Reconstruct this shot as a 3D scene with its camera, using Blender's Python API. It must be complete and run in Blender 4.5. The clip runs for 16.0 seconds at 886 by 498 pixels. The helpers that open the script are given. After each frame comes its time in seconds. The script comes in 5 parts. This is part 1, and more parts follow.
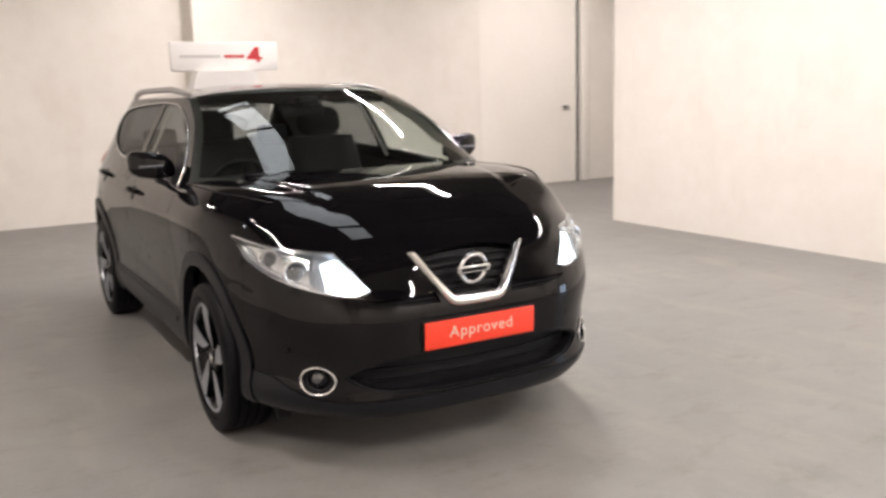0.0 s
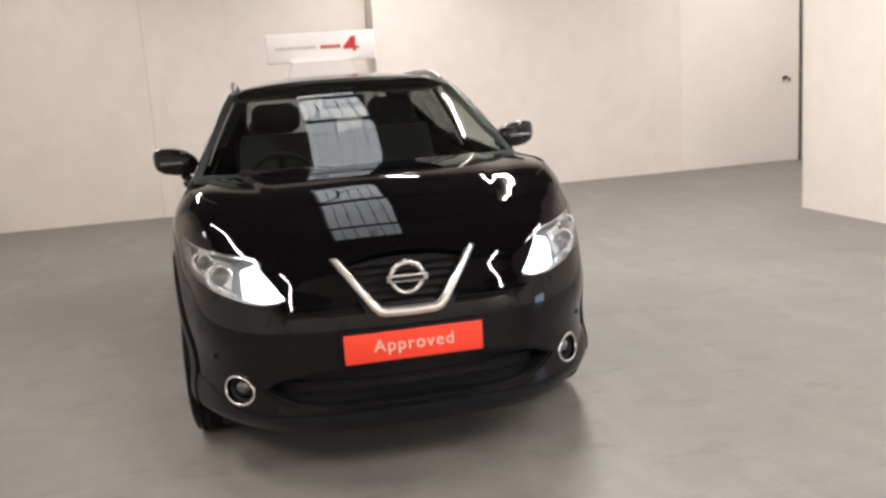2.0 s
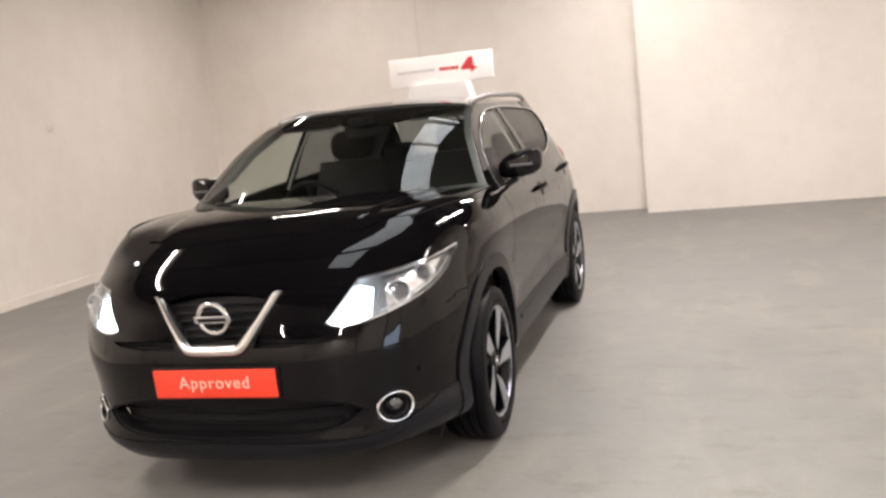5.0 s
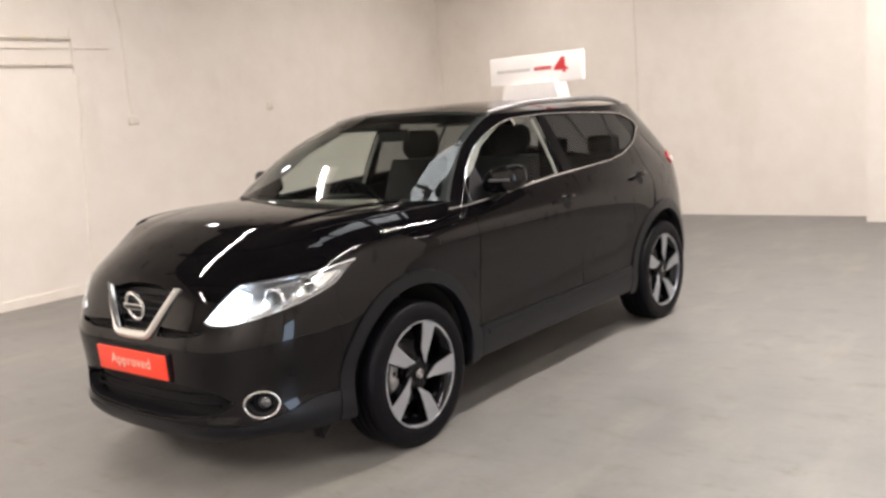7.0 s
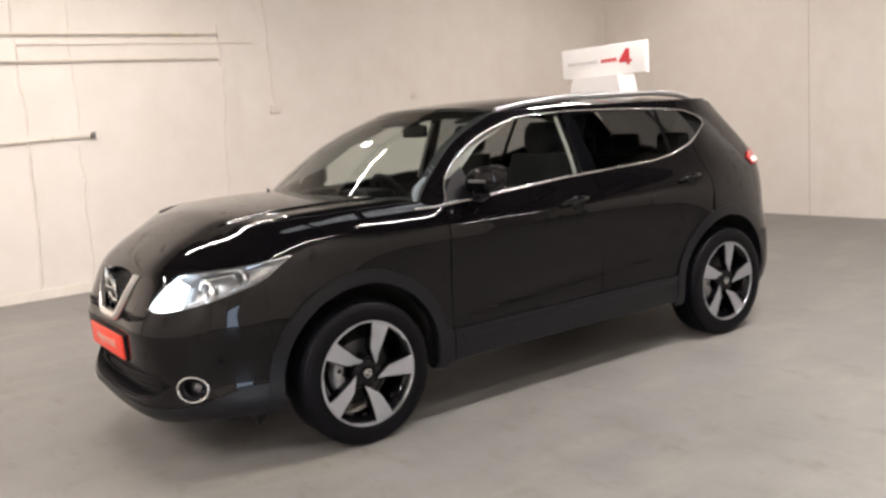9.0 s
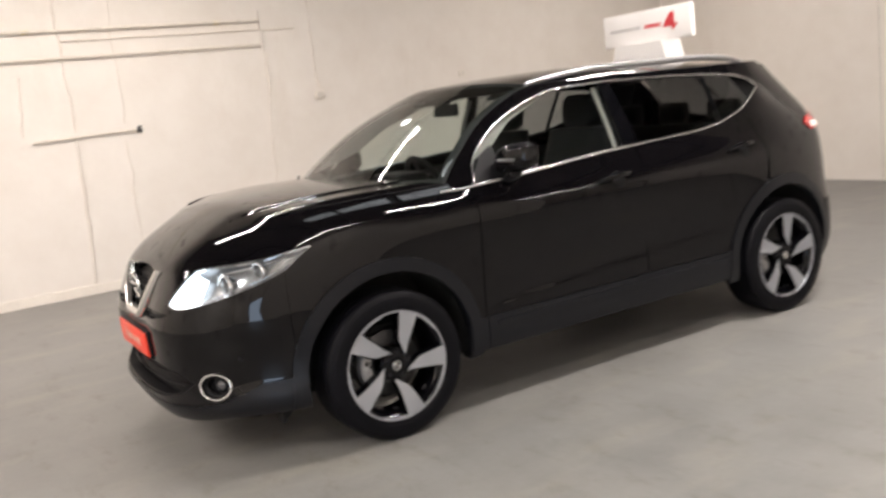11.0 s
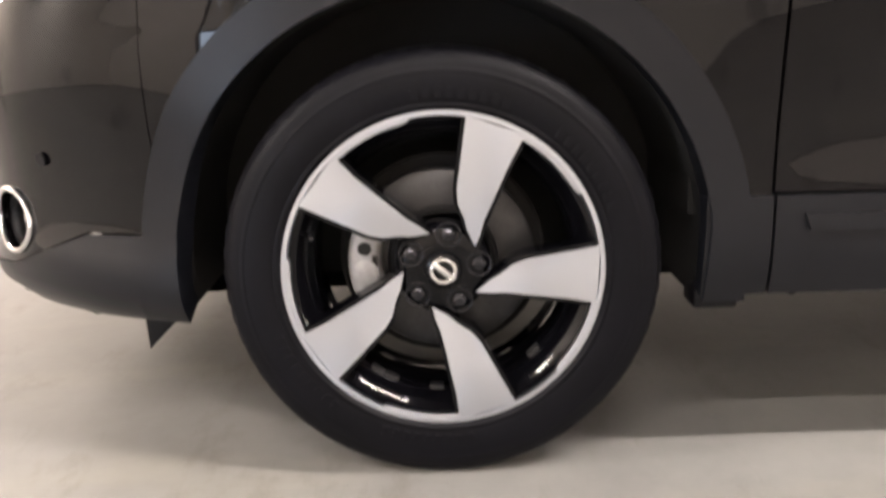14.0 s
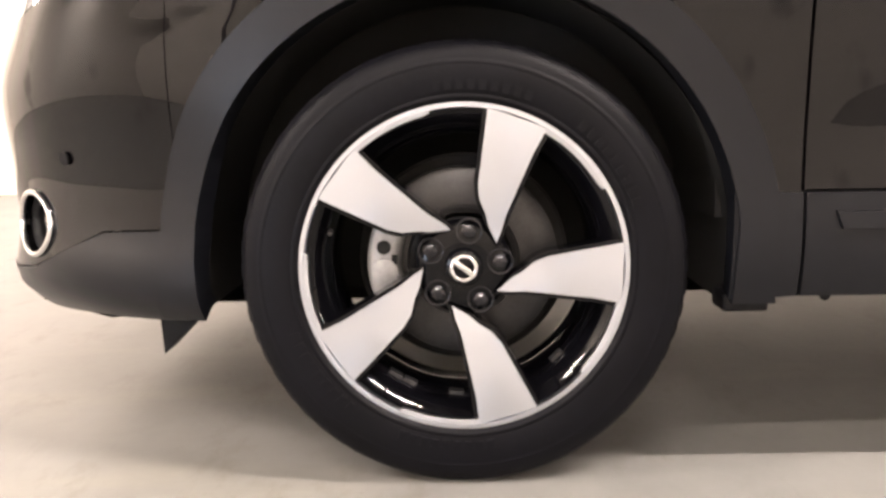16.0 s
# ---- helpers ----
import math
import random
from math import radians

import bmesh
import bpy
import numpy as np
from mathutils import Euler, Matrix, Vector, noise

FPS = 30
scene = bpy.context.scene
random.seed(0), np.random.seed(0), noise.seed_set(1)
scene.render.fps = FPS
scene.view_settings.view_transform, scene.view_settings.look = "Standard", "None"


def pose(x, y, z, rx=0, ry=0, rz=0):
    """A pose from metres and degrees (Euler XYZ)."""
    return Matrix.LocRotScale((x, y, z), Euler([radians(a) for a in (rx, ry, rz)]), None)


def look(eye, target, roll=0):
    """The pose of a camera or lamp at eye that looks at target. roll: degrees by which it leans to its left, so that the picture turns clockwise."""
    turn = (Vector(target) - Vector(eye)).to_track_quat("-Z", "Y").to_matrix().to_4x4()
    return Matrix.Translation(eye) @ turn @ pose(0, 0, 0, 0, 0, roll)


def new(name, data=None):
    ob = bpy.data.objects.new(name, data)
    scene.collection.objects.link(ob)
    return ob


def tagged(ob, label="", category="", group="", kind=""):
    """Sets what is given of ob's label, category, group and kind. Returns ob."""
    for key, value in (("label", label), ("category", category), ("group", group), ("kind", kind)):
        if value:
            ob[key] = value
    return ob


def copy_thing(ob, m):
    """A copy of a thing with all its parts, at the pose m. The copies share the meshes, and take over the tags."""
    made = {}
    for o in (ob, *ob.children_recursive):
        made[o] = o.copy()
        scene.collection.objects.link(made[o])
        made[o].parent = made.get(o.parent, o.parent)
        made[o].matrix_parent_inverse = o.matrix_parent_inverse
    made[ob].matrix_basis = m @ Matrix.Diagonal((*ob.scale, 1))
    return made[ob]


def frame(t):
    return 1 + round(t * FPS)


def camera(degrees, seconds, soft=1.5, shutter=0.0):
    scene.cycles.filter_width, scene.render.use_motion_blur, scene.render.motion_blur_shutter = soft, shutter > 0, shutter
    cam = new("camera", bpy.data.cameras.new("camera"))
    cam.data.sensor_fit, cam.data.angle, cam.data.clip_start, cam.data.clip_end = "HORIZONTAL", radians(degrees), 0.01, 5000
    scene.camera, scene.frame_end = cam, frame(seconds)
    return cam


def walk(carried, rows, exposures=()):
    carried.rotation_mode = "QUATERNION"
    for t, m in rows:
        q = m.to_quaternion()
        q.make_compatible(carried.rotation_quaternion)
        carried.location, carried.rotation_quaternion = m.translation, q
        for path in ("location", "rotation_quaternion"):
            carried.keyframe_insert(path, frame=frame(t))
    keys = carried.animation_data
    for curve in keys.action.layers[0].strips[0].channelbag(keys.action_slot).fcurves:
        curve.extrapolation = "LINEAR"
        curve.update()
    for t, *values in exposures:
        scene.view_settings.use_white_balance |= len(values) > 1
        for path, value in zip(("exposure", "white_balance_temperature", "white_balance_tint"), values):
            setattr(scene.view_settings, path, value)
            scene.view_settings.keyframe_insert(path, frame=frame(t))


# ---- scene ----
cam = camera(53.3, 16.0, 2.8, 0.5)
PATH = [
    (0, (-1.857, -3.873, 1.497), (-0.88, -2.164, 1.144), -1.6),
    (0.5, (-1.496, -3.972, 1.483), (-0.753, -2.151, 1.125), -2.1),
    (1, (-1.174, -3.999, 1.474), (-0.583, -2.125, 1.105), -2.6),
    (1.5, (-0.826, -3.979, 1.482), (-0.284, -2.087, 1.125), -3.4),
    (2, (-0.491, -4.03, 1.488), (-0.105, -2.104, 1.113), -4.0),
    (2.5, (-0.177, -3.98, 1.479), (0.101, -2.039, 1.084), -4.2),
    (3, (0.161, -3.911, 1.477), (0.34, -1.954, 1.107), -4.1),
    (3.5, (0.559, -3.938, 1.473), (0.517, -1.975, 1.096), -3.5),
    (4, (0.955, -3.869, 1.464), (0.776, -1.91, 1.105), -3.6),
    (4.2, (1.125, -3.843, 1.448), (0.873, -1.887, 1.113), -4.3),
    (6.3, (2.942, -3.35, 1.538), (1.928, -1.654, 1.23), -4.4),
    (6.5, (3.104, -3.24, 1.556), (2.043, -1.574, 1.246), -3.9),
    (7, (3.468, -2.984, 1.523), (2.227, -1.445, 1.218), -4.3),
    (7.5, (3.804, -2.724, 1.52), (2.441, -1.293, 1.218), -3.6),
    (8, (4.078, -2.433, 1.513), (2.61, -1.102, 1.245), -4.2),
    (8.5, (4.284, -2.199, 1.517), (2.714, -1.002, 1.204), -4.4),
    (8.7, (4.313, -2.067, 1.497), (2.713, -0.906, 1.191), -4.0),
    (10.8, (4.37, -1.764, 1.504), (2.697, -0.715, 1.185), -5.2),
    (11, (4.267, -1.695, 1.473), (2.567, -0.695, 1.141), -6.6),
    (11.5, (3.874, -1.32, 1.395), (2.119, -0.444, 1.004), -8.3),
    (12, (3.46, -0.901, 1.313), (1.65, -0.214, 0.812), -8.2),
    (12.5, (2.979, -0.514, 1.262), (1.141, -0.029, 0.642), -7.4),
    (13, (2.599, -0.211, 1.112), (0.699, 0.025, 0.533), -2.3),
    (13.5, (2.271, -0.072, 0.937), (0.352, 0.008, 0.379), -0.9),
    (14, (2.181, -0.01, 0.706), (0.242, 0.005, 0.215), -1.3),
    (14.5, (2.179, 0.017, 0.588), (0.23, -0.007, 0.141), -2.5),
    (15, (2.193, -0.012, 0.585), (0.233, -0.052, 0.19), -1.5),
    (15.5, (2.192, -0.007, 0.571), (0.225, -0.059, 0.213), -1.3),
    (16, (2.182, -0.005, 0.569), (0.205, -0.044, 0.267), -1.0),
]
walk(cam, [(t, look(eye, target, roll)) for t, eye, target, roll in PATH],
     [(0.0, 0.0, 6450, 12), (1.5, -0.08, 6450, 12), (2.5, -0.11, 6450, 12), (3.5, -0.09, 6550, 12), (4.2, -0.03, 6550, 12), (6.3, 0.09, 6550, 12), (7.5, 0.06, 6500, 12), (8.7, -0.03, 6500, 12),
      (11.0, -0.07, 6500, 11), (12.0, -0.06, 6550, 12), (13.0, 0.11, 6650, 13), (13.5, 0.37, 6600, 14), (14.0, 0.80, 6650, 13), (14.7, 0.96, 7000, 14), (16.0, 1.06, 6950, 15)])

# ---------------------------------------------------------------- world and lamps
from mathutils import geometry

world = bpy.data.worlds.new("sky")
scene.world = world
world.use_nodes = True
_sky = world.node_tree.nodes.new("ShaderNodeTexSky")
_sky.sky_type, _sky.sun_disc, _sky.sun_elevation, _sky.sun_rotation = "NISHITA", False, radians(40), radians(200)
world.node_tree.links.new(_sky.outputs[0], world.node_tree.nodes["Background"].inputs["Color"])
world.node_tree.nodes["Background"].inputs["Strength"].default_value = 0.08

WARM = (1.0, 0.93, 0.88)
WARMER = (1.0, 0.895, 0.82)
CEILING = 4.6
# the first and last four tubes are added, unseen, to brighten walls and floor
TUBES = [(2.3, -4.9, 2.0), (2.05, 2.45, 1.5), (-2.6, -4.4, 1.4), (-2.6, -0.1, 0.85), (-2.6, 5.5, 0.36), (3.8, -0.7, 0.66), (6.4, 5.0, 0.8), (1.3, 5.7, 0.5)]
TUBE_Z, TUBE_LEN = 3.75, 2.4


def strip_lamp(x, y, z, sx, sy, watts, colour):
    d = bpy.data.lights.new("strip_lamp", "AREA")
    d.shape, d.size, d.size_y, d.energy, d.color = "RECTANGLE", sx, sy, watts, colour
    ob = new("strip_lamp", d)
    ob.location = (x, y, z)
    return ob


for lx, ly, k in TUBES:
    strip_lamp(lx, ly, TUBE_Z - 0.05, 0.026, TUBE_LEN, 130 * k, WARM if lx > 0 else WARMER)
strip_lamp(0.22, 1.6, CEILING - 0.02, 0.74, 4.2, 31, (0.90, 0.96, 1.0))

# ---------------------------------------------------------------- materials
def material(name, base, rough=0.5, metal=0.0, spec=0.5, coat=0.0):
    m = bpy.data.materials.new(name)
    m.use_nodes = True
    b = m.node_tree.nodes["Principled BSDF"]
    b.inputs["Base Color"].default_value = (*base, 1)
    b.inputs["Roughness"].default_value, b.inputs["Metallic"].default_value = rough, metal
    b.inputs["Specular IOR Level"].default_value = spec
    b.inputs["Coat Weight"].default_value, b.inputs["Coat Roughness"].default_value = coat, 0.02
    return m


def node(m, kind, **values):
    n = m.node_tree.nodes.new(kind)
    for k, v in values.items():
        n.inputs[k.replace("_", " ")].default_value = v
    return n


def link(m, a, b):
    m.node_tree.links.new(a, b)


def bsdf(m):
    return m.node_tree.nodes["Principled BSDF"]


def coords(m, scale=(1, 1, 1), space="Object"):
    tc, mp = m.node_tree.nodes.new("ShaderNodeTexCoord"), m.node_tree.nodes.new("ShaderNodeMapping")
    mp.inputs["Scale"].default_value = scale
    link(m, tc.outputs[space], mp.inputs["Vector"])
    return mp.outputs["Vector"]


def ramp(m, fac, *stops):
    r = m.node_tree.nodes.new("ShaderNodeValToRGB")
    while len(r.color_ramp.elements) < len(stops):
        r.color_ramp.elements.new(0.5)
    for e, (p, c) in zip(r.color_ramp.elements, stops):
        e.position, e.color = p, (*c, 1) if len(c) == 3 else c
    link(m, fac, r.inputs["Fac"])
    return r.outputs["Color"]


def noise_of(m, vec, scale, detail=4, rough=0.55):
    n = node(m, "ShaderNodeTexNoise", Scale=scale, Detail=detail, Roughness=rough)
    link(m, vec, n.inputs["Vector"])
    return n.outputs["Fac"]


def mixc(m, fac, a, b, mode="MIX"):
    n = m.node_tree.nodes.new("ShaderNodeMix")
    n.data_type, n.blend_type = "RGBA", mode
    for sock, v in ((n.inputs[0], fac), (n.inputs[6], a), (n.inputs[7], b)):
        if hasattr(v, "node"):
            link(m, v, sock)
        else:
            sock.default_value = v if isinstance(v, float) else (*v, 1)
    return n.outputs[2]


def bump(m, height, strength=0.2, distance=0.01, target=None):
    n = node(m, "ShaderNodeBump", Strength=strength, Distance=distance)
    link(m, height, n.inputs["Height"])
    link(m, n.outputs["Normal"], (target or bsdf(m)).inputs["Normal"])
    return n


def rough_of(m, fac, lo, hi):
    n = node(m, "ShaderNodeMapRange")
    n.inputs[3].default_value, n.inputs[4].default_value = lo, hi
    link(m, fac, n.inputs[0])
    link(m, n.outputs[0], bsdf(m).inputs["Roughness"])


def speckled(m, scale, amount, base, space="Object"):
    """Two scales of slight colour variation round a base colour."""
    v = coords(m, space=space)
    a, b = noise_of(m, v, scale), noise_of(m, v, scale * 9, 6)
    lo, hi = [c * (1 - amount) for c in base], [min(1, c * (1 + amount)) for c in base]
    c = ramp(m, a, (0.3, lo), (0.7, hi))
    c = mixc(m, 0.35, c, ramp(m, b, (0.35, lo), (0.65, hi)))
    link(m, c, bsdf(m).inputs["Base Color"])
    return a, b


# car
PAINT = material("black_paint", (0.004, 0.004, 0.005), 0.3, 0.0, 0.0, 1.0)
bsdf(PAINT).inputs["Coat IOR"].default_value = 1.355
_v = coords(PAINT)
_n = noise_of(PAINT, _v, 2.2, 5)
rough_of(PAINT, _n, 0.22, 0.40)
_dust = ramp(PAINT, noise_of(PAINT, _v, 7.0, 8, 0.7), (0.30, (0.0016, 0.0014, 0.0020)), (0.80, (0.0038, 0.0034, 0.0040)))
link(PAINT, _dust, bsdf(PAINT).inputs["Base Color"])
_spots = ramp(PAINT, noise_of(PAINT, coords(PAINT, (1.0, 1.0, 0.6)), 15.0, 3, 0.5), (0.63, (1, 1, 1)), (0.71, (0.62, 0.62, 0.62)))
link(PAINT, _spots, bsdf(PAINT).inputs["Coat Weight"])
GLOSS_BLACK = material("gloss_black", (0.0022, 0.0022, 0.0030), 0.06, 0, 0.2, 0.0)
NUT_BLACK = material("black_steel", (0.016, 0.016, 0.019), 0.2, 0.5)
PLASTIC = material("grey_plastic", (0.0048, 0.0053, 0.0074), 0.36, 0.0, 0.27)
_a, _b = speckled(PLASTIC, 3.0, 0.22, (0.0048, 0.0053, 0.0074))
bump(PLASTIC, noise_of(PLASTIC, coords(PLASTIC), 420, 2), 0.12, 0.001)
DARK = material("black_plastic", (0.006, 0.006, 0.007), 0.5, 0.0, 0.15)
speckled(DARK, 5.0, 0.3, (0.006, 0.006, 0.007))
UNDER = material("underbody", (0.007, 0.0065, 0.006), 0.8)
speckled(UNDER, 6.0, 0.5, (0.007, 0.0065, 0.006))
CHROME = material("chrome", (0.72, 0.72, 0.72), 0.15, 1.0)
SATIN = material("satin_aluminium", (0.80, 0.79, 0.77), 0.24, 1.0)
RAIL = material("rail_aluminium", (0.40, 0.40, 0.41), 0.34, 1.0)
ALLOY = material("machined_alloy", (0.54, 0.57, 0.625), 0.30, 1.0)
_v = coords(ALLOY, (2, 60, 60))
bump(ALLOY, noise_of(ALLOY, _v, 18, 3), 0.06, 0.001)
rough_of(ALLOY, noise_of(ALLOY, coords(ALLOY), 9, 4), 0.22, 0.42)
_tan = node(ALLOY, "ShaderNodeTangent")
_tan.direction_type, _tan.axis = "RADIAL", "X"
link(ALLOY, _tan.outputs[0], bsdf(ALLOY).inputs["Tangent"])
bsdf(ALLOY).inputs["Anisotropic"].default_value = 0.65
STEEL = material("brake_steel", (0.33, 0.32, 0.31), 0.42, 0.7)
speckled(STEEL, 25, 0.3, (0.050, 0.049, 0.050))
CALIPER = material("caliper_iron", (0.42, 0.41, 0.40), 0.55, 0.4)
speckled(CALIPER, 40, 0.25, (0.36, 0.355, 0.35))
RUBBER = material("tyre_rubber", (0.013, 0.0125, 0.0135), 0.5, 0, 0.12)
_a, _b = speckled(RUBBER, 9, 0.4, (0.0024, 0.0024, 0.0038))
bump(RUBBER, _b, 0.15, 0.002)
LENS_DARK = material("lamp_projector", (0.03, 0.032, 0.036), 0.06, 0.0, 0.9, 1.0)
TRIM = material("seal_rubber", (0.010, 0.010, 0.010), 0.5)
CLOTH = material("seat_cloth", (0.016, 0.016, 0.018), 0.9)
speckled(CLOTH, 60, 0.4, (0.007, 0.007, 0.008))
GREY_TRIM = material("pale_cabin_trim", (0.34, 0.33, 0.31), 0.8)
speckled(GREY_TRIM, 40, 0.1, (0.34, 0.33, 0.31))
LINING = material("dark_roof_lining", (0.045, 0.045, 0.045), 0.9)
speckled(LINING, 40, 0.15, (0.045, 0.045, 0.045))
RED_PLATE = material("red_plate", (0.84, 0.055, 0.024), 0.38)
speckled(RED_PLATE, 12, 0.06, (0.84, 0.055, 0.024))
WHITE_PAINT = material("white_print", (0.82, 0.80, 0.78), 0.5)
PALE_PRINT = material("pale_print", (0.74, 0.56, 0.46), 0.5)
RED_INK = material("red_print", (0.62, 0.03, 0.04), 0.5)
GREY_INK = material("grey_print", (0.55, 0.53, 0.52), 0.5)
SIGN_WHITE = material("sign_white", (0.84, 0.82, 0.80), 0.35)
speckled(SIGN_WHITE, 4, 0.03, (0.84, 0.82, 0.80))
TAIL_RED = material("tail_lamp_red", (0.45, 0.02, 0.02), 0.15, 0, 0.5, 0.8)


def glass(name, tint, gloss=1.0, ior=1.5):
    """Clear pane: see-through, with mirror gloss by angle."""
    m = bpy.data.materials.new(name)
    m.use_nodes = True
    t = m.node_tree
    t.nodes.clear()
    out = t.nodes.new("ShaderNodeOutputMaterial")
    tr, gl, mx, lw, pw, ml = (t.nodes.new("ShaderNode" + k) for k in ("BsdfTransparent", "BsdfGlossy", "MixShader", "LayerWeight", "Math", "Math"))
    tr.inputs["Color"].default_value = (*tint, 1)
    gl.inputs["Roughness"].default_value = 0.015
    gl.inputs["Color"].default_value = (gloss, gloss, gloss, 1)
    f0 = 2 * ((ior - 1) / (ior + 1)) ** 2
    lw.inputs["Blend"].default_value = 0.5
    pw.operation, ml.operation = "POWER", "MULTIPLY_ADD"
    pw.inputs[1].default_value, ml.inputs[1].default_value, ml.inputs[2].default_value = 5.0, 1 - f0, f0
    t.links.new(lw.outputs["Facing"], pw.inputs[0])
    t.links.new(pw.outputs[0], ml.inputs[0])
    t.links.new(ml.outputs[0], mx.inputs[0])
    t.links.new(tr.outputs[0], mx.inputs[1])
    t.links.new(gl.outputs[0], mx.inputs[2])
    t.links.new(mx.outputs[0], out.inputs["Surface"])
    return m


SCREEN_GLASS = glass("windscreen_glass", (0.78, 0.84, 0.81), 1.0, 1.5)
SIDE_GLASS = glass("side_glass", (0.80, 0.84, 0.82), 0.4, 1.38)
PRIVACY = glass("privacy_glass", (0.33, 0.34, 0.35), 0.4, 1.35)
LENS = glass("lamp_lens", (0.92, 0.94, 0.95), 1.0, 1.45)


# added lens translucency scatters the light of the lamp behind, imitating its glare
_t = LENS.node_tree
_glare, _add = _t.nodes.new("ShaderNodeBsdfTranslucent"), _t.nodes.new("ShaderNodeMixShader")
_glare.inputs["Color"].default_value, _add.inputs[0].default_value = (0.9, 0.93, 0.96, 1), 0.04
_out = next(n for n in _t.nodes if n.type == "OUTPUT_MATERIAL")
_was = _out.inputs["Surface"].links[0].from_socket
_t.links.new(_was, _add.inputs[1])
_t.links.new(_glare.outputs[0], _add.inputs[2])
_t.links.new(_add.outputs[0], _out.inputs["Surface"])


def glow(name, colour, strength):
    m = bpy.data.materials.new(name)
    m.use_nodes = True
    t = m.node_tree
    t.nodes.clear()
    o, e = t.nodes.new("ShaderNodeOutputMaterial"), t.nodes.new("ShaderNodeEmission")
    e.inputs["Color"].default_value, e.inputs["Strength"].default_value = (*colour, 1), strength
    t.links.new(e.outputs[0], o.inputs["Surface"])
    return m


DAY_LIGHT = glow("daytime_led", (0.86, 0.95, 1.0), 7.5)
TUBE_GLOW = glow("fluorescent_tube", (1.0, 0.93, 0.82), 14.0)
FLOOD_GLOW = glow("floodlight_lens", (0.94, 0.97, 1.0), 30.0)
ROOFLIGHT = glow("rooflight_sheet", (1.0, 0.975, 0.92), 0.72)
DAYLIGHT = glow("daylight_outside", (0.66, 0.80, 1.0), 8.0)

# room
WALL = material("cream_painted_blockwork", (0.76, 0.70, 0.63), 0.62)
FLOOR = material("grey_painted_concrete", (0.24, 0.235, 0.225), 0.3)
CEIL = material("dark_roof_sheet", (0.10, 0.095, 0.09), 0.7)
BEAM = material("painted_steel", (0.06, 0.06, 0.06), 0.6)
PIPE = material("painted_pipe", (0.62, 0.56, 0.48), 0.6)
JOINT = material("filled_joint", (0.54, 0.50, 0.46), 0.8)
OVERPAINT = material("overpainted_cable", (0.66, 0.61, 0.545), 0.7)
speckled(OVERPAINT, 8, 0.08, (0.71, 0.665, 0.605))
YELLOW = material("yellow_tape", (0.75, 0.60, 0.06), 0.5)
DOOR_WHITE = material("white_painted_door", (0.79, 0.75, 0.70), 0.45)
SKIRT = material("painted_skirting", (0.77, 0.725, 0.655), 0.5)
speckled(DOOR_WHITE, 1.5, 0.03, (0.79, 0.75, 0.70))
speckled(PIPE, 8, 0.12, (0.70, 0.65, 0.575))
speckled(JOINT, 8, 0.2, (0.54, 0.50, 0.46))
speckled(SKIRT, 4, 0.08, (0.77, 0.725, 0.655))
speckled(CEIL, 1.0, 0.25, (0.10, 0.095, 0.09))

_v = coords(WALL)
_big, _mid = noise_of(WALL, _v, 0.55, 5), noise_of(WALL, _v, 3.2, 7, 0.65)
_c = ramp(WALL, _big, (0.3, (0.72, 0.67, 0.615)), (0.7, (0.79, 0.75, 0.70)))
_c = mixc(WALL, 0.4, _c, ramp(WALL, _mid, (0.3, (0.70, 0.65, 0.59)), (0.62, (0.80, 0.765, 0.715))))
_stain = noise_of(WALL, coords(WALL, (1.0, 1.0, 0.45)), 1.3, 9, 0.72)
_c = mixc(WALL, ramp(WALL, _stain, (0.56, (0, 0, 0)), (0.76, (0.38, 0.38, 0.38))), _c, (0.60, 0.535, 0.46))
_flake = noise_of(WALL, _v, 7.5, 6, 0.75)
_c = mixc(WALL, ramp(WALL, _flake, (0.66, (0, 0, 0)), (0.74, (0.22, 0.22, 0.22))), _c, (0.56, 0.51, 0.45))
link(WALL, _c, bsdf(WALL).inputs["Base Color"])
bump(WALL, _mid, 0.25, 0.006)

_v = coords(FLOOR)
_big, _mid, _fine = noise_of(FLOOR, _v, 0.45, 5, 0.6), noise_of(FLOOR, _v, 2.6, 8, 0.65), noise_of(FLOOR, _v, 90, 3)
_c = ramp(FLOOR, _big, (0.3, (0.158, 0.157, 0.154)), (0.7, (0.227, 0.217, 0.201)))
_c = mixc(FLOOR, 0.45, _c, ramp(FLOOR, _mid, (0.3, (0.134, 0.129, 0.124)), (0.62, (0.243, 0.236, 0.223))))
_scuff = noise_of(FLOOR, coords(FLOOR, (1.0, 5.0, 1.0)), 2.3, 9, 0.72)
_c = mixc(FLOOR, ramp(FLOOR, _scuff, (0.57, (0, 0, 0)), (0.76, (0.55, 0.55, 0.55))), _c, (0.110, 0.106, 0.099))
_pale = noise_of(FLOOR, coords(FLOOR, (3.0, 1.0, 1.0)), 1.1, 6, 0.6)
_c = mixc(FLOOR, ramp(FLOOR, _pale, (0.52, (0, 0, 0)), (0.76, (0.5, 0.5, 0.5))), _c, (0.304, 0.282, 0.233))
_oil = noise_of(FLOOR, coords(FLOOR, (0.8, 1.6, 1.0)), 3.7, 10, 0.74)
_c = mixc(FLOOR, ramp(FLOOR, _oil, (0.54, (0, 0, 0)), (0.70, (0.52, 0.52, 0.52))), _c, (0.106, 0.092, 0.075))
_speck = noise_of(FLOOR, _v, 24, 6, 0.8)
_c = mixc(FLOOR, ramp(FLOOR, _speck, (0.66, (0, 0, 0)), (0.71, (0.55, 0.55, 0.55))), _c, (0.066, 0.058, 0.048))
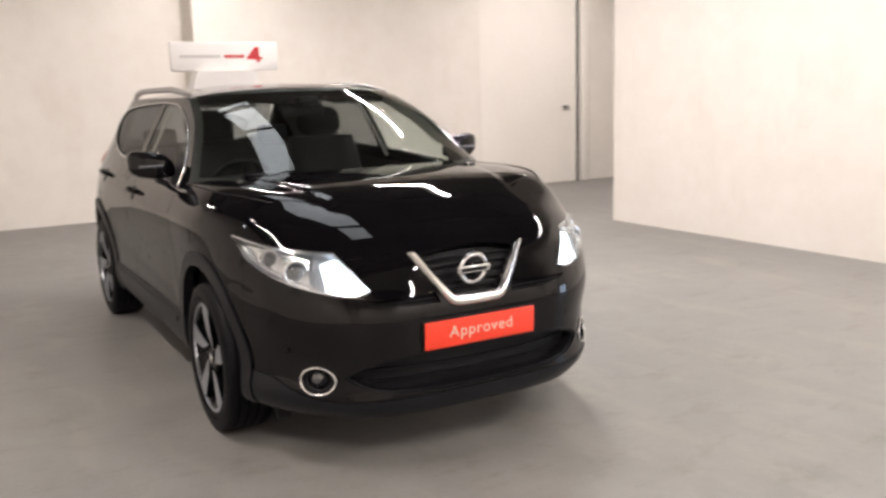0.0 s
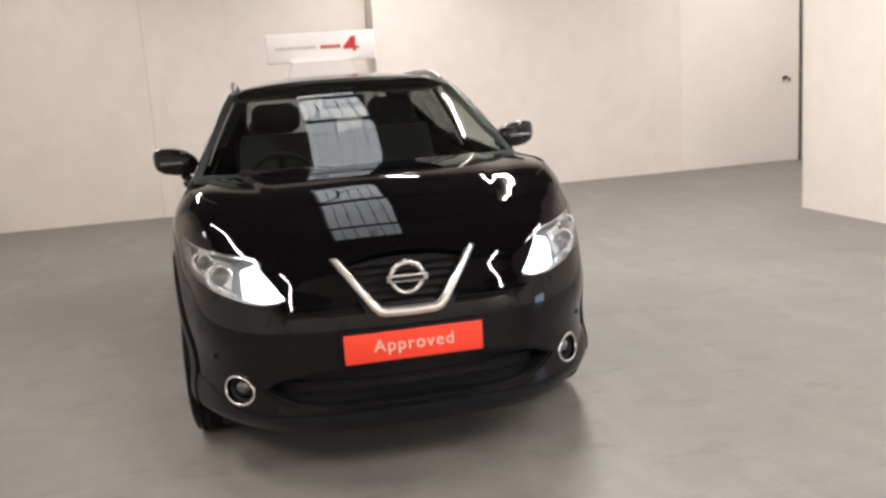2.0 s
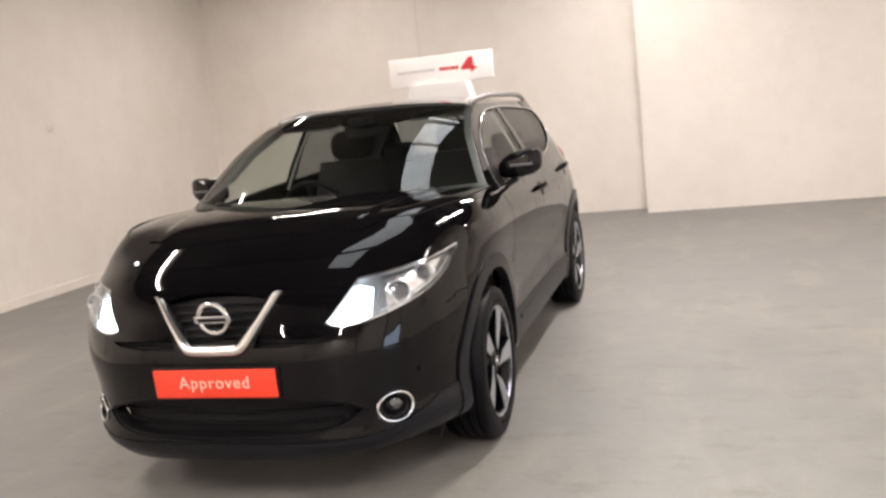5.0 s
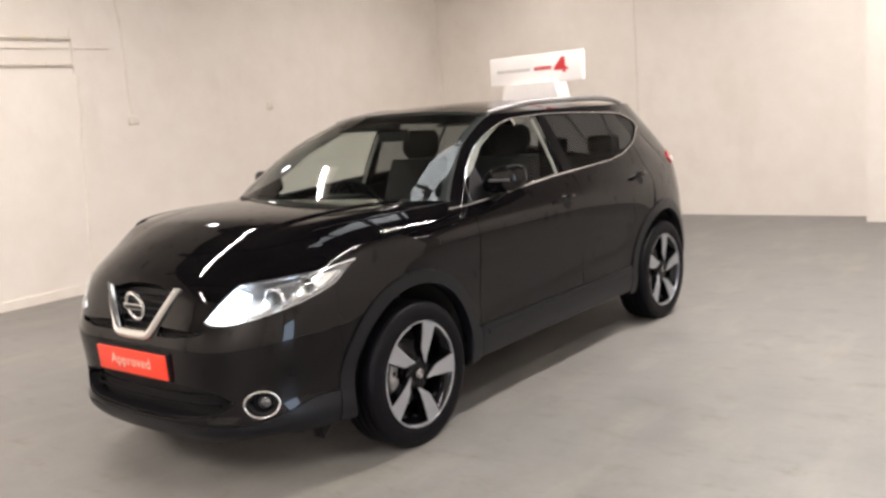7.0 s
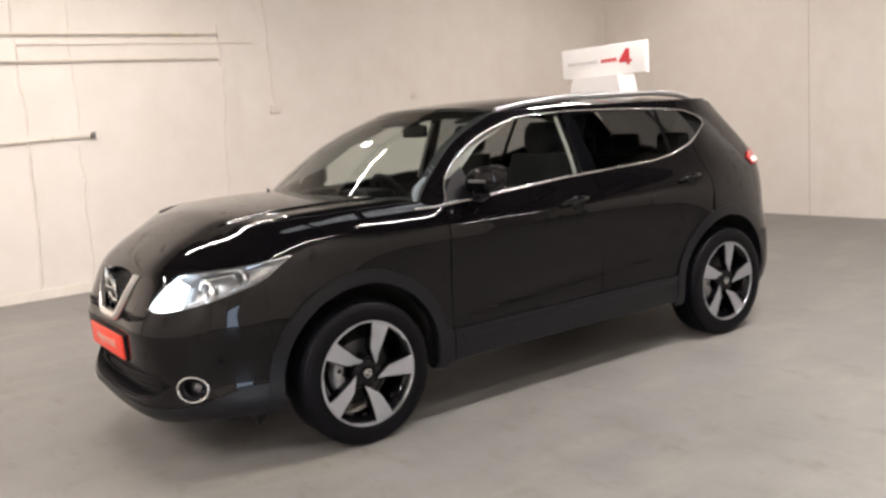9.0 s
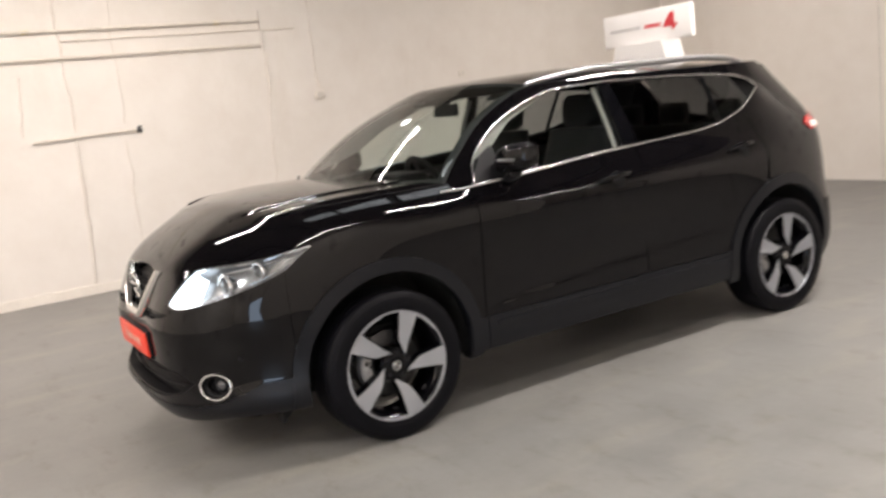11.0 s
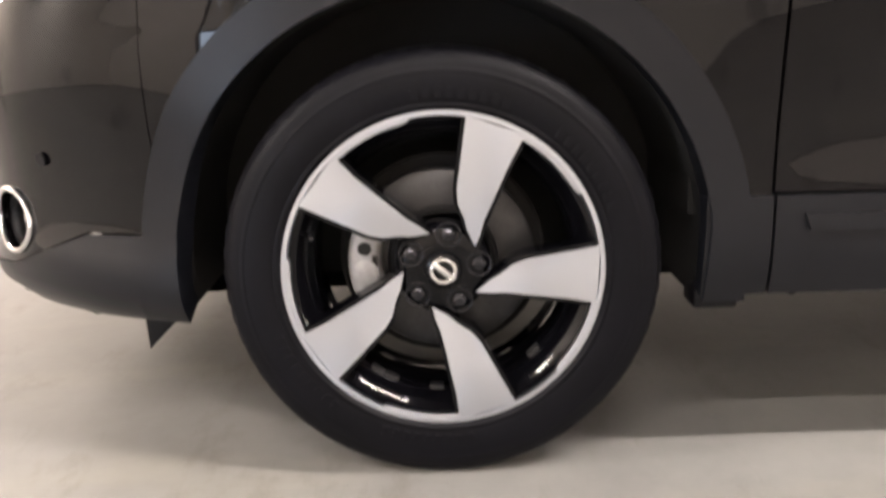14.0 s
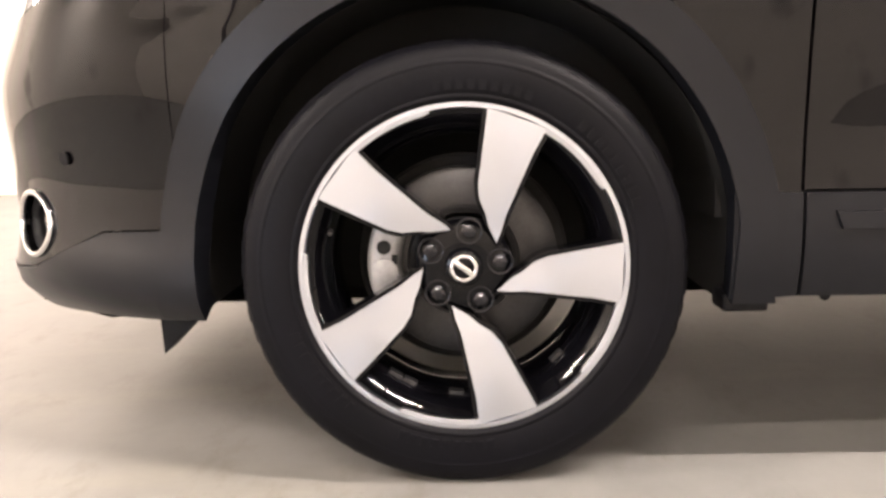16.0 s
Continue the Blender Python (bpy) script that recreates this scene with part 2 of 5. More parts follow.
_c = mixc(FLOOR, 0.05, _c, ramp(FLOOR, noise_of(FLOOR, _v, 28, 5, 0.7), (0.35, (0.088, 0.086, 0.083)), (0.65, (0.299, 0.290, 0.273))))
link(FLOOR, _c, bsdf(FLOOR).inputs["Base Color"])
rough_of(FLOOR, _mid, 0.36, 0.58)
bump(FLOOR, _fine, 0.04, 0.002)

# ---------------------------------------------------------------- body surface of the car
# The car's nose points to -y, its left side to +x; the front axle stands at y = 0.

def hermite(xk, yk):
    """Monotone cubic through knots; yk may hold a column per point."""
    xk, yk = np.asarray(xk, float), np.asarray(yk, float)
    h = np.diff(xk)
    if yk.ndim > 1:
        h = h[:, None]
    dl = np.diff(yk, axis=0) / h
    m = np.zeros_like(yk)
    m[0], m[-1] = dl[0], dl[-1]
    a, b = dl[:-1], dl[1:]
    ok = a * b > 0
    w1, w2 = 2 * h[1:] + h[:-1], h[1:] + 2 * h[:-1]
    with np.errstate(all="ignore"):
        m[1:-1] = np.where(ok, (w1 + w2) / (w1 / np.where(ok, a, 1) + w2 / np.where(ok, b, 1)), 0)
    return xk, yk, m


def heval(spl, x):
    xk, yk, m = spl
    x = np.asarray(x, float)
    i = np.clip(np.searchsorted(xk, x) - 1, 0, len(xk) - 2)
    h = xk[i + 1] - xk[i]
    t = np.clip((x - xk[i]) / h, -0.5, 1.5)
    if yk.ndim > 1:
        c = np.arange(yk.shape[1])
        y0, y1, m0, m1 = yk[i, c], yk[i + 1, c], m[i, c], m[i + 1, c]
    else:
        y0, y1, m0, m1 = yk[i], yk[i + 1], m[i], m[i + 1]
    t2, t3 = t * t, t * t * t
    return (2 * t3 - 3 * t2 + 1) * y0 + (t3 - 2 * t2 + t) * h * m0 + (3 * t2 - 2 * t3) * y1 + (t3 - t2) * h * m1


def curve(*pts):
    return hermite([p[0] for p in pts], [p[1] for p in pts])


def smooth_path(pts, n=24):
    """Centripetal-like Catmull-Rom through 2D or 3D points."""
    p = [np.array(q, float) for q in pts]
    p = [2 * p[0] - p[1]] + p + [2 * p[-1] - p[-2]]
    out = []
    for i in range(1, len(p) - 2):
        for k in range(n):
            t = k / n
            out.append(0.5 * ((2 * p[i]) + (p[i + 1] - p[i - 1]) * t + (2 * p[i - 1] - 5 * p[i] + 4 * p[i + 1] - p[i + 2]) * t ** 2
                              + (3 * p[i] - p[i - 1] - 3 * p[i + 1] + p[i + 2]) * t ** 3))
    out.append(p[-2])
    return np.array(out)


# plan outline of the body at its widest, from the nose round to the tail
PLAN = smooth_path([(-0.25, -0.893), (0, -0.905), (0.25, -0.891), (0.45, -0.846), (0.61, -0.754), (0.742, -0.622), (0.834, -0.462), (0.882, -0.27),
                    (0.902, 0.0), (0.902, 0.5), (0.902, 1.3), (0.902, 2.2), (0.898, 2.646), (0.845, 3.02), (0.76, 3.24), (0.60, 3.38),
                    (0.3, 3.46), (0, 3.472)], 40)[40:]
_seg = np.r_[0, np.cumsum(np.hypot(*np.diff(PLAN, axis=0).T))]
_grid = np.linspace(0, _seg[-1], 900)
PX, PY = np.interp(_grid, _seg, PLAN[:, 0]), np.interp(_grid, _seg, PLAN[:, 1])
for _ in range(60):
    PX[1:-1] = (PX[:-2] + 2 * PX[1:-1] + PX[2:]) / 4
    PY[1:-1] = (PY[:-2] + 2 * PY[1:-1] + PY[2:]) / 4
PLAN_X, PLAN_Y = hermite(_grid, PX), hermite(_grid, PY)
SMAX = _grid[-1]


def s_at(y):
    """Length along the outline where the side has this y."""
    k = slice(0, 800)
    return float(np.interp(y, PY[k], _grid[k]))


def s_at_x(x):
    return float(np.interp(x, PX[:200], _grid[:200]))


ZK = [0.20, 0.28, 0.36, 0.48, 0.62, 0.76, 0.86, 0.94, 1.02, 1.10, 1.20, 1.34, 1.48]
STATIONS = []


def station(s, *inset):
    STATIONS.append((s, inset))


station(0.0, .040, -.012, -.020, .000, .002, .044, .080, .162, .30, .45, .60, .80, 1.0)
station(0.12, .040, -.012, -.020, .000, .002, .044, .080, .162, .30, .45, .60, .80, 1.0)
station(s_at_x(0.45), .040, -.048, -.030, -.034, -.046, .006, .052, .138, .28, .43, .58, .78, 1.0)
station(s_at_x(0.72), .100, -.026, -.024, -.012, -.036, -.020, .024, .098, .205, .36, .50, .70, .90)
station(s_at(-0.45), .110, -.004, .002, .013, .003, .007, .028, .060, .118, .22, .36, .52, .70)
station(s_at(0.0), .060, .030, .012, .002, .005, .009, .009, .013, .036, .094, .175, .262, .35)
station(s_at(0.5), .070, .045, .030, .033, .027, .015, .006, .003, .035, .090, .142, .222, .297)
station(s_at(1.3), .070, .050, .030, .037, .031, .017, .006, .001, .033, .084, .128, .202, .278)
station(s_at(2.2), .070, .050, .030, .032, .024, .010, .002, .001, .029, .079, .120, .192, .272)
station(s_at(2.646), .060, .030, .012, .002, .000, .002, .008, .022, .050, .088, .133, .204, .285)
station(s_at(3.05), .070, .030, .008, .000, .000, .006, .015, .030, .050, .088, .145, .240, .35)
station(SMAX - 0.65, .080, .030, .000, .000, .010, .050, .050, .050, .060, .090, .160, .310, .47)
station(SMAX, .080, .030, .000, .000, .010, .050, .070, .090, .110, .140, .240, .420, .62)
_rows = [hermite(ZK, r) for _, r in STATIONS]
_spos = [s for s, _ in STATIONS]


def blurred(g, sigma, axis):
    """Gaussian blur along one axis, odd about the ends."""
    n = int(sigma * 3) + 1
    k = np.exp(-0.5 * (np.arange(-n, n + 1) / sigma) ** 2)
    k /= k.sum()
    g = np.moveaxis(g, axis, 0)
    p = np.concatenate([2 * g[:1] - g[n:0:-1], g, 2 * g[-1:] - g[-2:-n - 2:-1]])
    out = sum(w * p[i:i + len(g)] for i, w in enumerate(k))
    return np.moveaxis(out, 0, axis)


# insets of the skin on an even grid, with the hard knots smoothed away
GS, GZ = np.linspace(-0.6, SMAX + 0.1, 320), np.linspace(0.16, 1.54, 140)
_tab = np.array([heval(r, GZ) for r in _rows])
_tab = np.array([heval(hermite(_spos, _tab), np.full(len(GZ), abs(s))) for s in np.minimum(np.abs(GS), SMAX)])
INSET = blurred(blurred(_tab, 3.4, 0), 2.6, 1)
# muscle of the front wing over the wheel, fading into the door
_up, _along = GZ - 0.935, np.abs(GS) - s_at(0.16)
_haunch = np.exp(-(_along / np.where(_along < 0, 0.30, 0.26)) ** 2)[:, None] * np.exp(-(_up / np.where(_up > 0, 0.055, 0.13)) ** 2)[None]
INSET -= 0.008 * _haunch


def ledge(amount, s0, s1, line, width, fade):
    """A crease along the side: the skin steps back above the line and returns over the fade."""
    a = np.abs(GS)
    span = 1 / (1 + np.exp(-(a - s0) / 0.03)) / (1 + np.exp((a - s1) / 0.03))
    up = GZ[None] - np.array([np.interp(v, *line) for v in a])[:, None]
    return amount * span[:, None] / (1 + np.exp(-np.clip(up / width, -40, 40))) * np.exp(-np.maximum(up, 0) / fade)


# crease under the headlight's outer corner, flare of the skirt, and the rising crease low on the doors
INSET += ledge(0.006, s_at_x(0.80), s_at(-0.36), ([s_at_x(0.80), s_at(-0.36)], [0.690, 0.730]), 0.007, 0.10)
INSET += ledge(0.012, s_at_x(0.70), s_at(-0.43), ([0.0, 9.0], [0.372, 0.372]), 0.012, 0.10)
INSET += ledge(0.008, s_at(0.56), s_at(2.15), ([s_at(0.56), s_at(2.2)], [0.505, 0.600]), 0.012, 0.09)


def cubic(t):
    return np.stack([-0.5 * t + t ** 2 - 0.5 * t ** 3, 1 - 2.5 * t ** 2 + 1.5 * t ** 3, 0.5 * t + 2 * t ** 2 - 1.5 * t ** 3, -0.5 * t ** 2 + 0.5 * t ** 3])


def inset_at(s, z):
    u, v = (s - GS[0]) / (GS[1] - GS[0]), (z - GZ[0]) / (GZ[1] - GZ[0])
    i, j = np.clip(u.astype(int), 1, len(GS) - 3), np.clip(v.astype(int), 1, len(GZ) - 3)
    cu, cv = cubic(u - i), cubic(np.clip(v - j, -1, 2))
    return sum(cu[a] * cv[b] * INSET[i + a - 1, j + b - 1] for a in range(4) for b in range(4))


def belt(s, z):
    """Point of the body's skin at length s round the outline (negative: right side) and height z."""
    s, z = np.broadcast_arrays(np.asarray(s, float), np.asarray(z, float))
    side, a = np.where(s < 0, -1.0, 1.0), np.abs(s)
    d = inset_at(a, z)
    e = 0.01
    b = np.abs(a - e)
    tx, ty = heval(PLAN_X, a + e) - np.where(a < e, -1, 1) * heval(PLAN_X, b), heval(PLAN_Y, a + e) - heval(PLAN_Y, b)
    n = np.hypot(tx, ty)
    x, y = heval(PLAN_X, a) - d * ty / n, heval(PLAN_Y, a) + d * tx / n
    return np.stack([side * x, y, z], -1)


BON_Z = curve((-0.90, .864), (-0.80, .955), (-0.70, 1.017), (-0.5, 1.087), (-0.2, 1.126), (0.1, 1.138), (0.4, 1.138), (0.7, 1.134))
BON_DROP = curve((-0.85, .03), (-0.62, .078), (-0.3, .036), (0.0, .026), (0.4, .024))
RIDGE = curve((-0.85, 0.27), (-0.5, 0.40), (0.0, 0.52), (0.5, 0.60))


_by = np.linspace(-1.0, 0.8, 181)
BON_Z, BON_DROP = (hermite(_by, blurred(heval(c, _by), 5.0, 0)) for c in (BON_Z, BON_DROP))


def bonnet_z(x, y):
    a = np.abs(x)
    t = np.clip((a - heval(RIDGE, y)) / 0.05, 0, 1)
    return heval(BON_Z, y) - heval(BON_DROP, y) * (a / 0.75) ** 2 - 0.011 * t * t * (3 - 2 * t) - 0.045 * np.minimum(a, heval(RIDGE, y)) ** 2 - 0.007 + 0.019 * np.minimum(a / 0.6, 1.2) ** 2 - 0.009 * np.clip((a - 0.55) / 0.25, 0, 2) ** 2


def bonnet(x, y):
    x, y = np.asarray(x, float), np.asarray(y, float)
    return np.stack([x, y, bonnet_z(x, y)], -1)


def bonnet_edge(s):
    """Height at which the skin meets the bonnet."""
    lo, hi = np.full(np.shape(s), 0.7), np.full(np.shape(s), 1.2)
    for _ in range(40):
        mid = (lo + hi) / 2
        p = belt(s, mid)
        below = mid < bonnet_z(p[..., 0], p[..., 1])
        lo, hi = np.where(below, mid, lo), np.where(below, hi, mid)
    return lo


# edges of the glass on the side, as heights over y
PILLAR = smooth_path([(0.385, 1.095), (0.516, 1.214), (0.718, 1.360), (0.988, 1.475), (1.105, 1.494)], 12)
DLO_FRONT = smooth_path([(0.53, 1.062), (0.588, 1.193), (0.806, 1.341), (1.14, 1.448), (1.50, 1.470)], 12)


def screen(a, b):
    """Windscreen: a from -1 to 1 across, b from 0 to 1 up."""
    a, b = np.asarray(a, float), np.asarray(b, float)
    k = np.linspace(0, 1, len(PILLAR))
    ye, ze = np.interp(b, k, PILLAR[:, 0]), np.interp(b, k, PILLAR[:, 1])
    sy = np.interp(ye, PY[:800], _grid[:800])
    e = belt(sy, ze)
    xe, ye = e[..., 0], e[..., 1]
    yc = 0.165 + 0.765 * b + 0.02 * np.sin(b * np.pi) * -1.6
    zc = 1.090 + 0.447 * b + 0.040 * np.sin(b * np.pi)
    w = np.abs(a) ** 3.6
    return np.stack([a * xe, yc + (ye - yc) * w, zc + (ze - zc) * w], -1)


ROOF_Z = curve((0.85, 1.515), (0.95, 1.538), (1.3, 1.566), (1.7, 1.575), (2.1, 1.565), (2.5, 1.528), (2.85, 1.487), (3.1, 1.45))


def roof(a, y):
    a, y = np.asarray(a, float), np.asarray(y, float)
    e = belt(np.interp(y, PY[:800], _grid[:800]), np.full(np.shape(y), 1.495))
    xe = e[..., 0]
    zc = heval(ROOF_Z, y)
    ze = np.minimum(zc - 0.03, 1.493)
    return np.stack([a * xe, y, ze + (zc - ze) * (1 - np.abs(a) ** 2.6)], -1)


def inside(poly, p):
    poly, p = np.asarray(poly), np.asarray(p)
    x, y = p[:, 0], p[:, 1]
    hit = np.zeros(len(p), bool)
    for (x0, y0), (x1, y1) in zip(poly, np.roll(poly, -1, 0)):
        c = (y0 > y) != (y1 > y)
        if y0 != y1:
            hit ^= c & (x < (x1 - x0) * (y - y0) / (y1 - y0) + x0)
    return hit


def dense(poly, step):
    out = []
    poly = [np.array(q, float) for q in poly]
    for a, b in zip(poly, poly[1:] + poly[:1]):
        n = max(1, int(np.ceil(np.hypot(*(b - a)) / step)))
        out += [a + (b - a) * k / n for k in range(n)]
    return np.array(out)


def edge_gap(p, q):
    """Least distance of points p to the polyline vertices q."""
    return np.min(np.hypot(p[:, None, 0] - q[None, :, 0], p[:, None, 1] - q[None, :, 1]), axis=1)


# where bonnet and lower skin meet, and the shared normals there
_h = np.linspace(0, s_at(0.40), 140)
_h = np.r_[-_h[:0:-1], _h]
SEAM_P = belt(_h, bonnet_edge(_h))


def normals_of(f, a, b, e=0.004):
    n = np.cross(f(a + e, b) - f(a - e, b), f(a, b + e) - f(a, b - e))
    n *= np.where(n[:, 2:] < 0, -1, 1)
    return n / np.linalg.norm(n, axis=1)[:, None]


SEAM_N = normals_of(belt, _h, bonnet_edge(_h)) + normals_of(bonnet, SEAM_P[:, 0], SEAM_P[:, 1])
for _ in range(4):
    SEAM_N[1:-1] = (SEAM_N[:-2] + 2 * SEAM_N[1:-1] + SEAM_N[2:]) / 4
SEAM_N /= np.linalg.norm(SEAM_N, axis=1)[:, None]


def panel(name, f, outline, mat, parent, label="", holes=(), step=0.03, off=0.0, depth=0.012, seam=0.0):
    """A sheet-metal panel cut out of a surface f(a, b), with turned-in edges. off: height over the surface."""
    loops = [dense(outline, step)] + [dense(h, step * 0.7) for h in holes]
    lo, hi = loops[0].min(0), loops[0].max(0)
    gx, gy = np.meshgrid(np.arange(lo[0] + step / 2, hi[0], step), np.arange(lo[1] + step / 2, hi[1], step))
    g = np.stack([gx.ravel(), gy.ravel()], -1)
    g[:, 0] += (np.round(g[:, 1] / step) % 2) * step * 0.5
    allb = np.concatenate(loops)
    keep = inside(loops[0], g)
    for h in loops[1:]:
        keep &= ~inside(h, g)
    g = g[keep]
    if len(g):
        g = g[edge_gap(g, allb) > step * 0.45]
    pts = np.concatenate([allb, g]) if len(g) else allb
    edges, k = [], 0
    for lp in loops:
        n = len(lp)
        edges += [(k + i, k + (i + 1) % n) for i in range(n)]
        k += n
    vs, es, fs, ov, _, _ = geometry.delaunay_2d_cdt([Vector(q) for q in pts], edges, [], 0, 1e-6)
    p2 = np.array([tuple(v) for v in vs])
    tri = np.array([t for t in fs if len(t) == 3])
    c = p2[tri].mean(1)
    keep = inside(loops[0], c)
    for h in loops[1:]:
        keep &= ~inside(h, c)
    tri = tri[keep]
    e = 0.004
    P = f(p2[:, 0], p2[:, 1])
    du = f(p2[:, 0] + e, p2[:, 1]) - f(p2[:, 0] - e, p2[:, 1])
    dv = f(p2[:, 0], p2[:, 1] + e) - f(p2[:, 0], p2[:, 1] - e)
    N = np.cross(du, dv)
    N /= np.maximum(np.linalg.norm(N, axis=1), 1e-9)[:, None]
    if OUTWARD(P.mean(0), N.mean(0)) < 0:
        N = -N
    if seam:
        far = np.linalg.norm(P[:, None] - SEAM_P[None], axis=2)
        k = far.argmin(1)
        w = np.clip(1 - far[np.arange(len(P)), k] / seam, 0, 1)
        w = (w * w * (3 - 2 * w))[:, None]
        N = N * (1 - w) + SEAM_N[k] * w
        N /= np.linalg.norm(N, axis=1)[:, None]
    fn = np.cross(P[tri[:, 1]] - P[tri[:, 0]], P[tri[:, 2]] - P[tri[:, 0]])
    flip = (fn * N[tri[:, 0]]).sum(1) < 0
    tri[flip] = tri[flip][:, ::-1]
    P = P + N * off
    # turned-in rim: boundary edges used by one triangle
    count = {}
    for t in tri:
        for a, b in ((t[0], t[1]), (t[1], t[2]), (t[2], t[0])):
            count[(min(a, b), max(a, b))] = (a, b) if (min(a, b), max(a, b)) not in count else None
    rim = [v for v in count.values() if v is not None]
    V, F, NN = [tuple(v) for v in P], [tuple(int(i) for i in t) for t in tri], [tuple(n) for n in N]
    r = 0.35 * depth
    for a, b in rim:
        if depth <= 0:
            break
        ea = P[b] - P[a]
        out = np.cross(ea, N[a])
        out /= max(np.linalg.norm(out), 1e-9)
        k = len(V)
        V += [tuple(P[a]), tuple(P[b]), tuple(P[b] - N[b] * depth), tuple(P[a] - N[a] * depth)]
        F.append((k, k + 3, k + 2, k + 1))
        NN += [tuple(out)] * 4
    me = bpy.data.meshes.new(name)
    me.from_pydata(V, [], F)
    me.shade_smooth()
    me.normals_split_custom_set_from_vertices(NN)
    me.materials.append(mat)
    return put(name, me, parent, label)


def OUTWARD(p, n):
    c = np.array([0, 1.3, 0.55])
    q = p - c
    q[1] *= 0.5
    return float((q * n).sum())


def put(name, me, parent=None, label=""):
    ob = new(name, me)
    ob.parent = parent
    if label:
        ob["label"] = label
    return ob


def part(name, bm, mat, parent=None, label="", smooth=True, bevel=0.0):
    """Links a bmesh as one mesh object."""
    if bevel:
        bmesh.ops.bevel(bm, geom=[e for e in bm.edges if len(e.link_faces) == 2 and e.calc_face_angle(0) > 0.5], offset=bevel, segments=2, affect="EDGES", profile=0.5)
    bmesh.ops.recalc_face_normals(bm, faces=bm.faces)
    me = bpy.data.meshes.new(name)
    for f in bm.faces:
        f.smooth = smooth
    bm.to_mesh(me)
    bm.free()
    if smooth:
        me.set_sharp_from_angle(angle=0.95)
    me.materials.append(mat)
    return put(name, me, parent, label)


def boxed(x0, y0, z0, x1, y1, z1, bm=None):
    bm = bm or bmesh.new()
    r = bmesh.ops.create_cube(bm, size=1)
    for v in r["verts"]:
        v.co = Vector(((x0 + x1) / 2 + v.co.x * (x1 - x0), (y0 + y1) / 2 + v.co.y * (y1 - y0), (z0 + z1) / 2 + v.co.z * (z1 - z0)))
    return bm


def rounded(x0, y0, z0, x1, y1, z1, r=0.03):
    bm = boxed(x0, y0, z0, x1, y1, z1)
    bmesh.ops.bevel(bm, geom=list(bm.edges), offset=r, segments=3, affect="EDGES", profile=0.6)
    return bm


def tube(pts, radius, n=10, bm=None, flat=1.0, close=False, up=(0, 0, 1)):
    """Round bar along points. radius: a number or one for each point; flat: squash along up."""
    bm = bm or bmesh.new()
    P = [Vector(p) for p in pts]
    rad = radius if hasattr(radius, "__len__") else [radius] * len(P)
    rings, up = [], Vector(up)
    for i, p in enumerate(P):
        d = (P[(i + 1) % len(P)] - P[i - 1]) if close else (P[min(i + 1, len(P) - 1)] - P[max(i - 1, 0)])
        d.normalize()
        a = d.cross(up)
        if a.length < 1e-4:
            a = d.cross(Vector((1, 0, 0)))
        a.normalize()
        b = a.cross(d).normalized()
        rings.append([bm.verts.new(p + (a * math.cos(t) + b * math.sin(t) * flat) * rad[i]) for t in (2 * math.pi * k / n for k in range(n))])
    m = len(rings)
    for i in range(m if close else m - 1):
        A, B = rings[i], rings[(i + 1) % m]
        for k in range(n):
            bm.faces.new((A[k], A[(k + 1) % n], B[(k + 1) % n], B[k]))
    if not close:
        bm.faces.new(rings[0][::-1])
        bm.faces.new(rings[-1])
    return bm


def lathe(prof, n=64, bm=None, axis="x", close=False):
    """Spins (along, radius) pairs round the x axis."""
    bm = bm or bmesh.new()
    rings = []
    for a, r in prof:
        if r < 1e-6:
            rings.append([bm.verts.new((a, 0, 0))])
        else:
            rings.append([bm.verts.new((a, r * math.cos(2 * math.pi * k / n), r * math.sin(2 * math.pi * k / n))) for k in range(n)])
    pairs = list(zip(rings, rings[1:])) + ([(rings[-1], rings[0])] if close else [])
    for A, B in pairs:
        for k in range(n):
            q = [A[k % len(A)], A[(k + 1) % n % len(A)], B[(k + 1) % n % len(B)], B[k % len(B)]]
            u = []
            for v in q:
                if v not in u:
                    u.append(v)
            if len(u) > 2:
                bm.faces.new(u)
    return bm


def prism(poly, depth, place=None, bm=None):
    """Flat 2D outline in local x, z, extruded along local -y... placed by a matrix."""
    bm = bm or bmesh.new()
    m = place or Matrix()
    A = [bm.verts.new(m @ Vector((x, 0, z))) for x, z in poly]
    B = [bm.verts.new(m @ Vector((x, depth, z))) for x, z in poly]
    bm.faces.new(A)
    bm.faces.new(B[::-1])
    for k in range(len(A)):
        bm.faces.new((A[k], B[k], B[(k + 1) % len(A)], A[(k + 1) % len(A)]))
    return bm


def loft(rows, close=False, cap=False, bm=None):
    """Skin over rows of equally many points."""
    bm = bm or bmesh.new()
    R = [[bm.verts.new(p) for p in r] for r in rows]
    for A, B in zip(R, R[1:]):
        n = len(A)
        for k in range(n if close else n - 1):
            bm.faces.new((A[k], A[(k + 1) % n], B[(k + 1) % n], B[k]))
    if cap:
        bm.faces.new(R[0][::-1])
        bm.faces.new(R[-1])
    return bm

# ---------------------------------------------------------------- the hall
def slab(name, x0, y0, z0, x1, y1, z1, mat, **tags):
    me = bpy.data.meshes.new(name)
    bm = boxed(x0, y0, z0, x1, y1, z1)
    bmesh.ops.recalc_face_normals(bm, faces=bm.faces)
    bm.to_mesh(me)
    bm.free()
    me.materials.append(mat)
    return tagged(new(name, me), kind="structure", **tags)


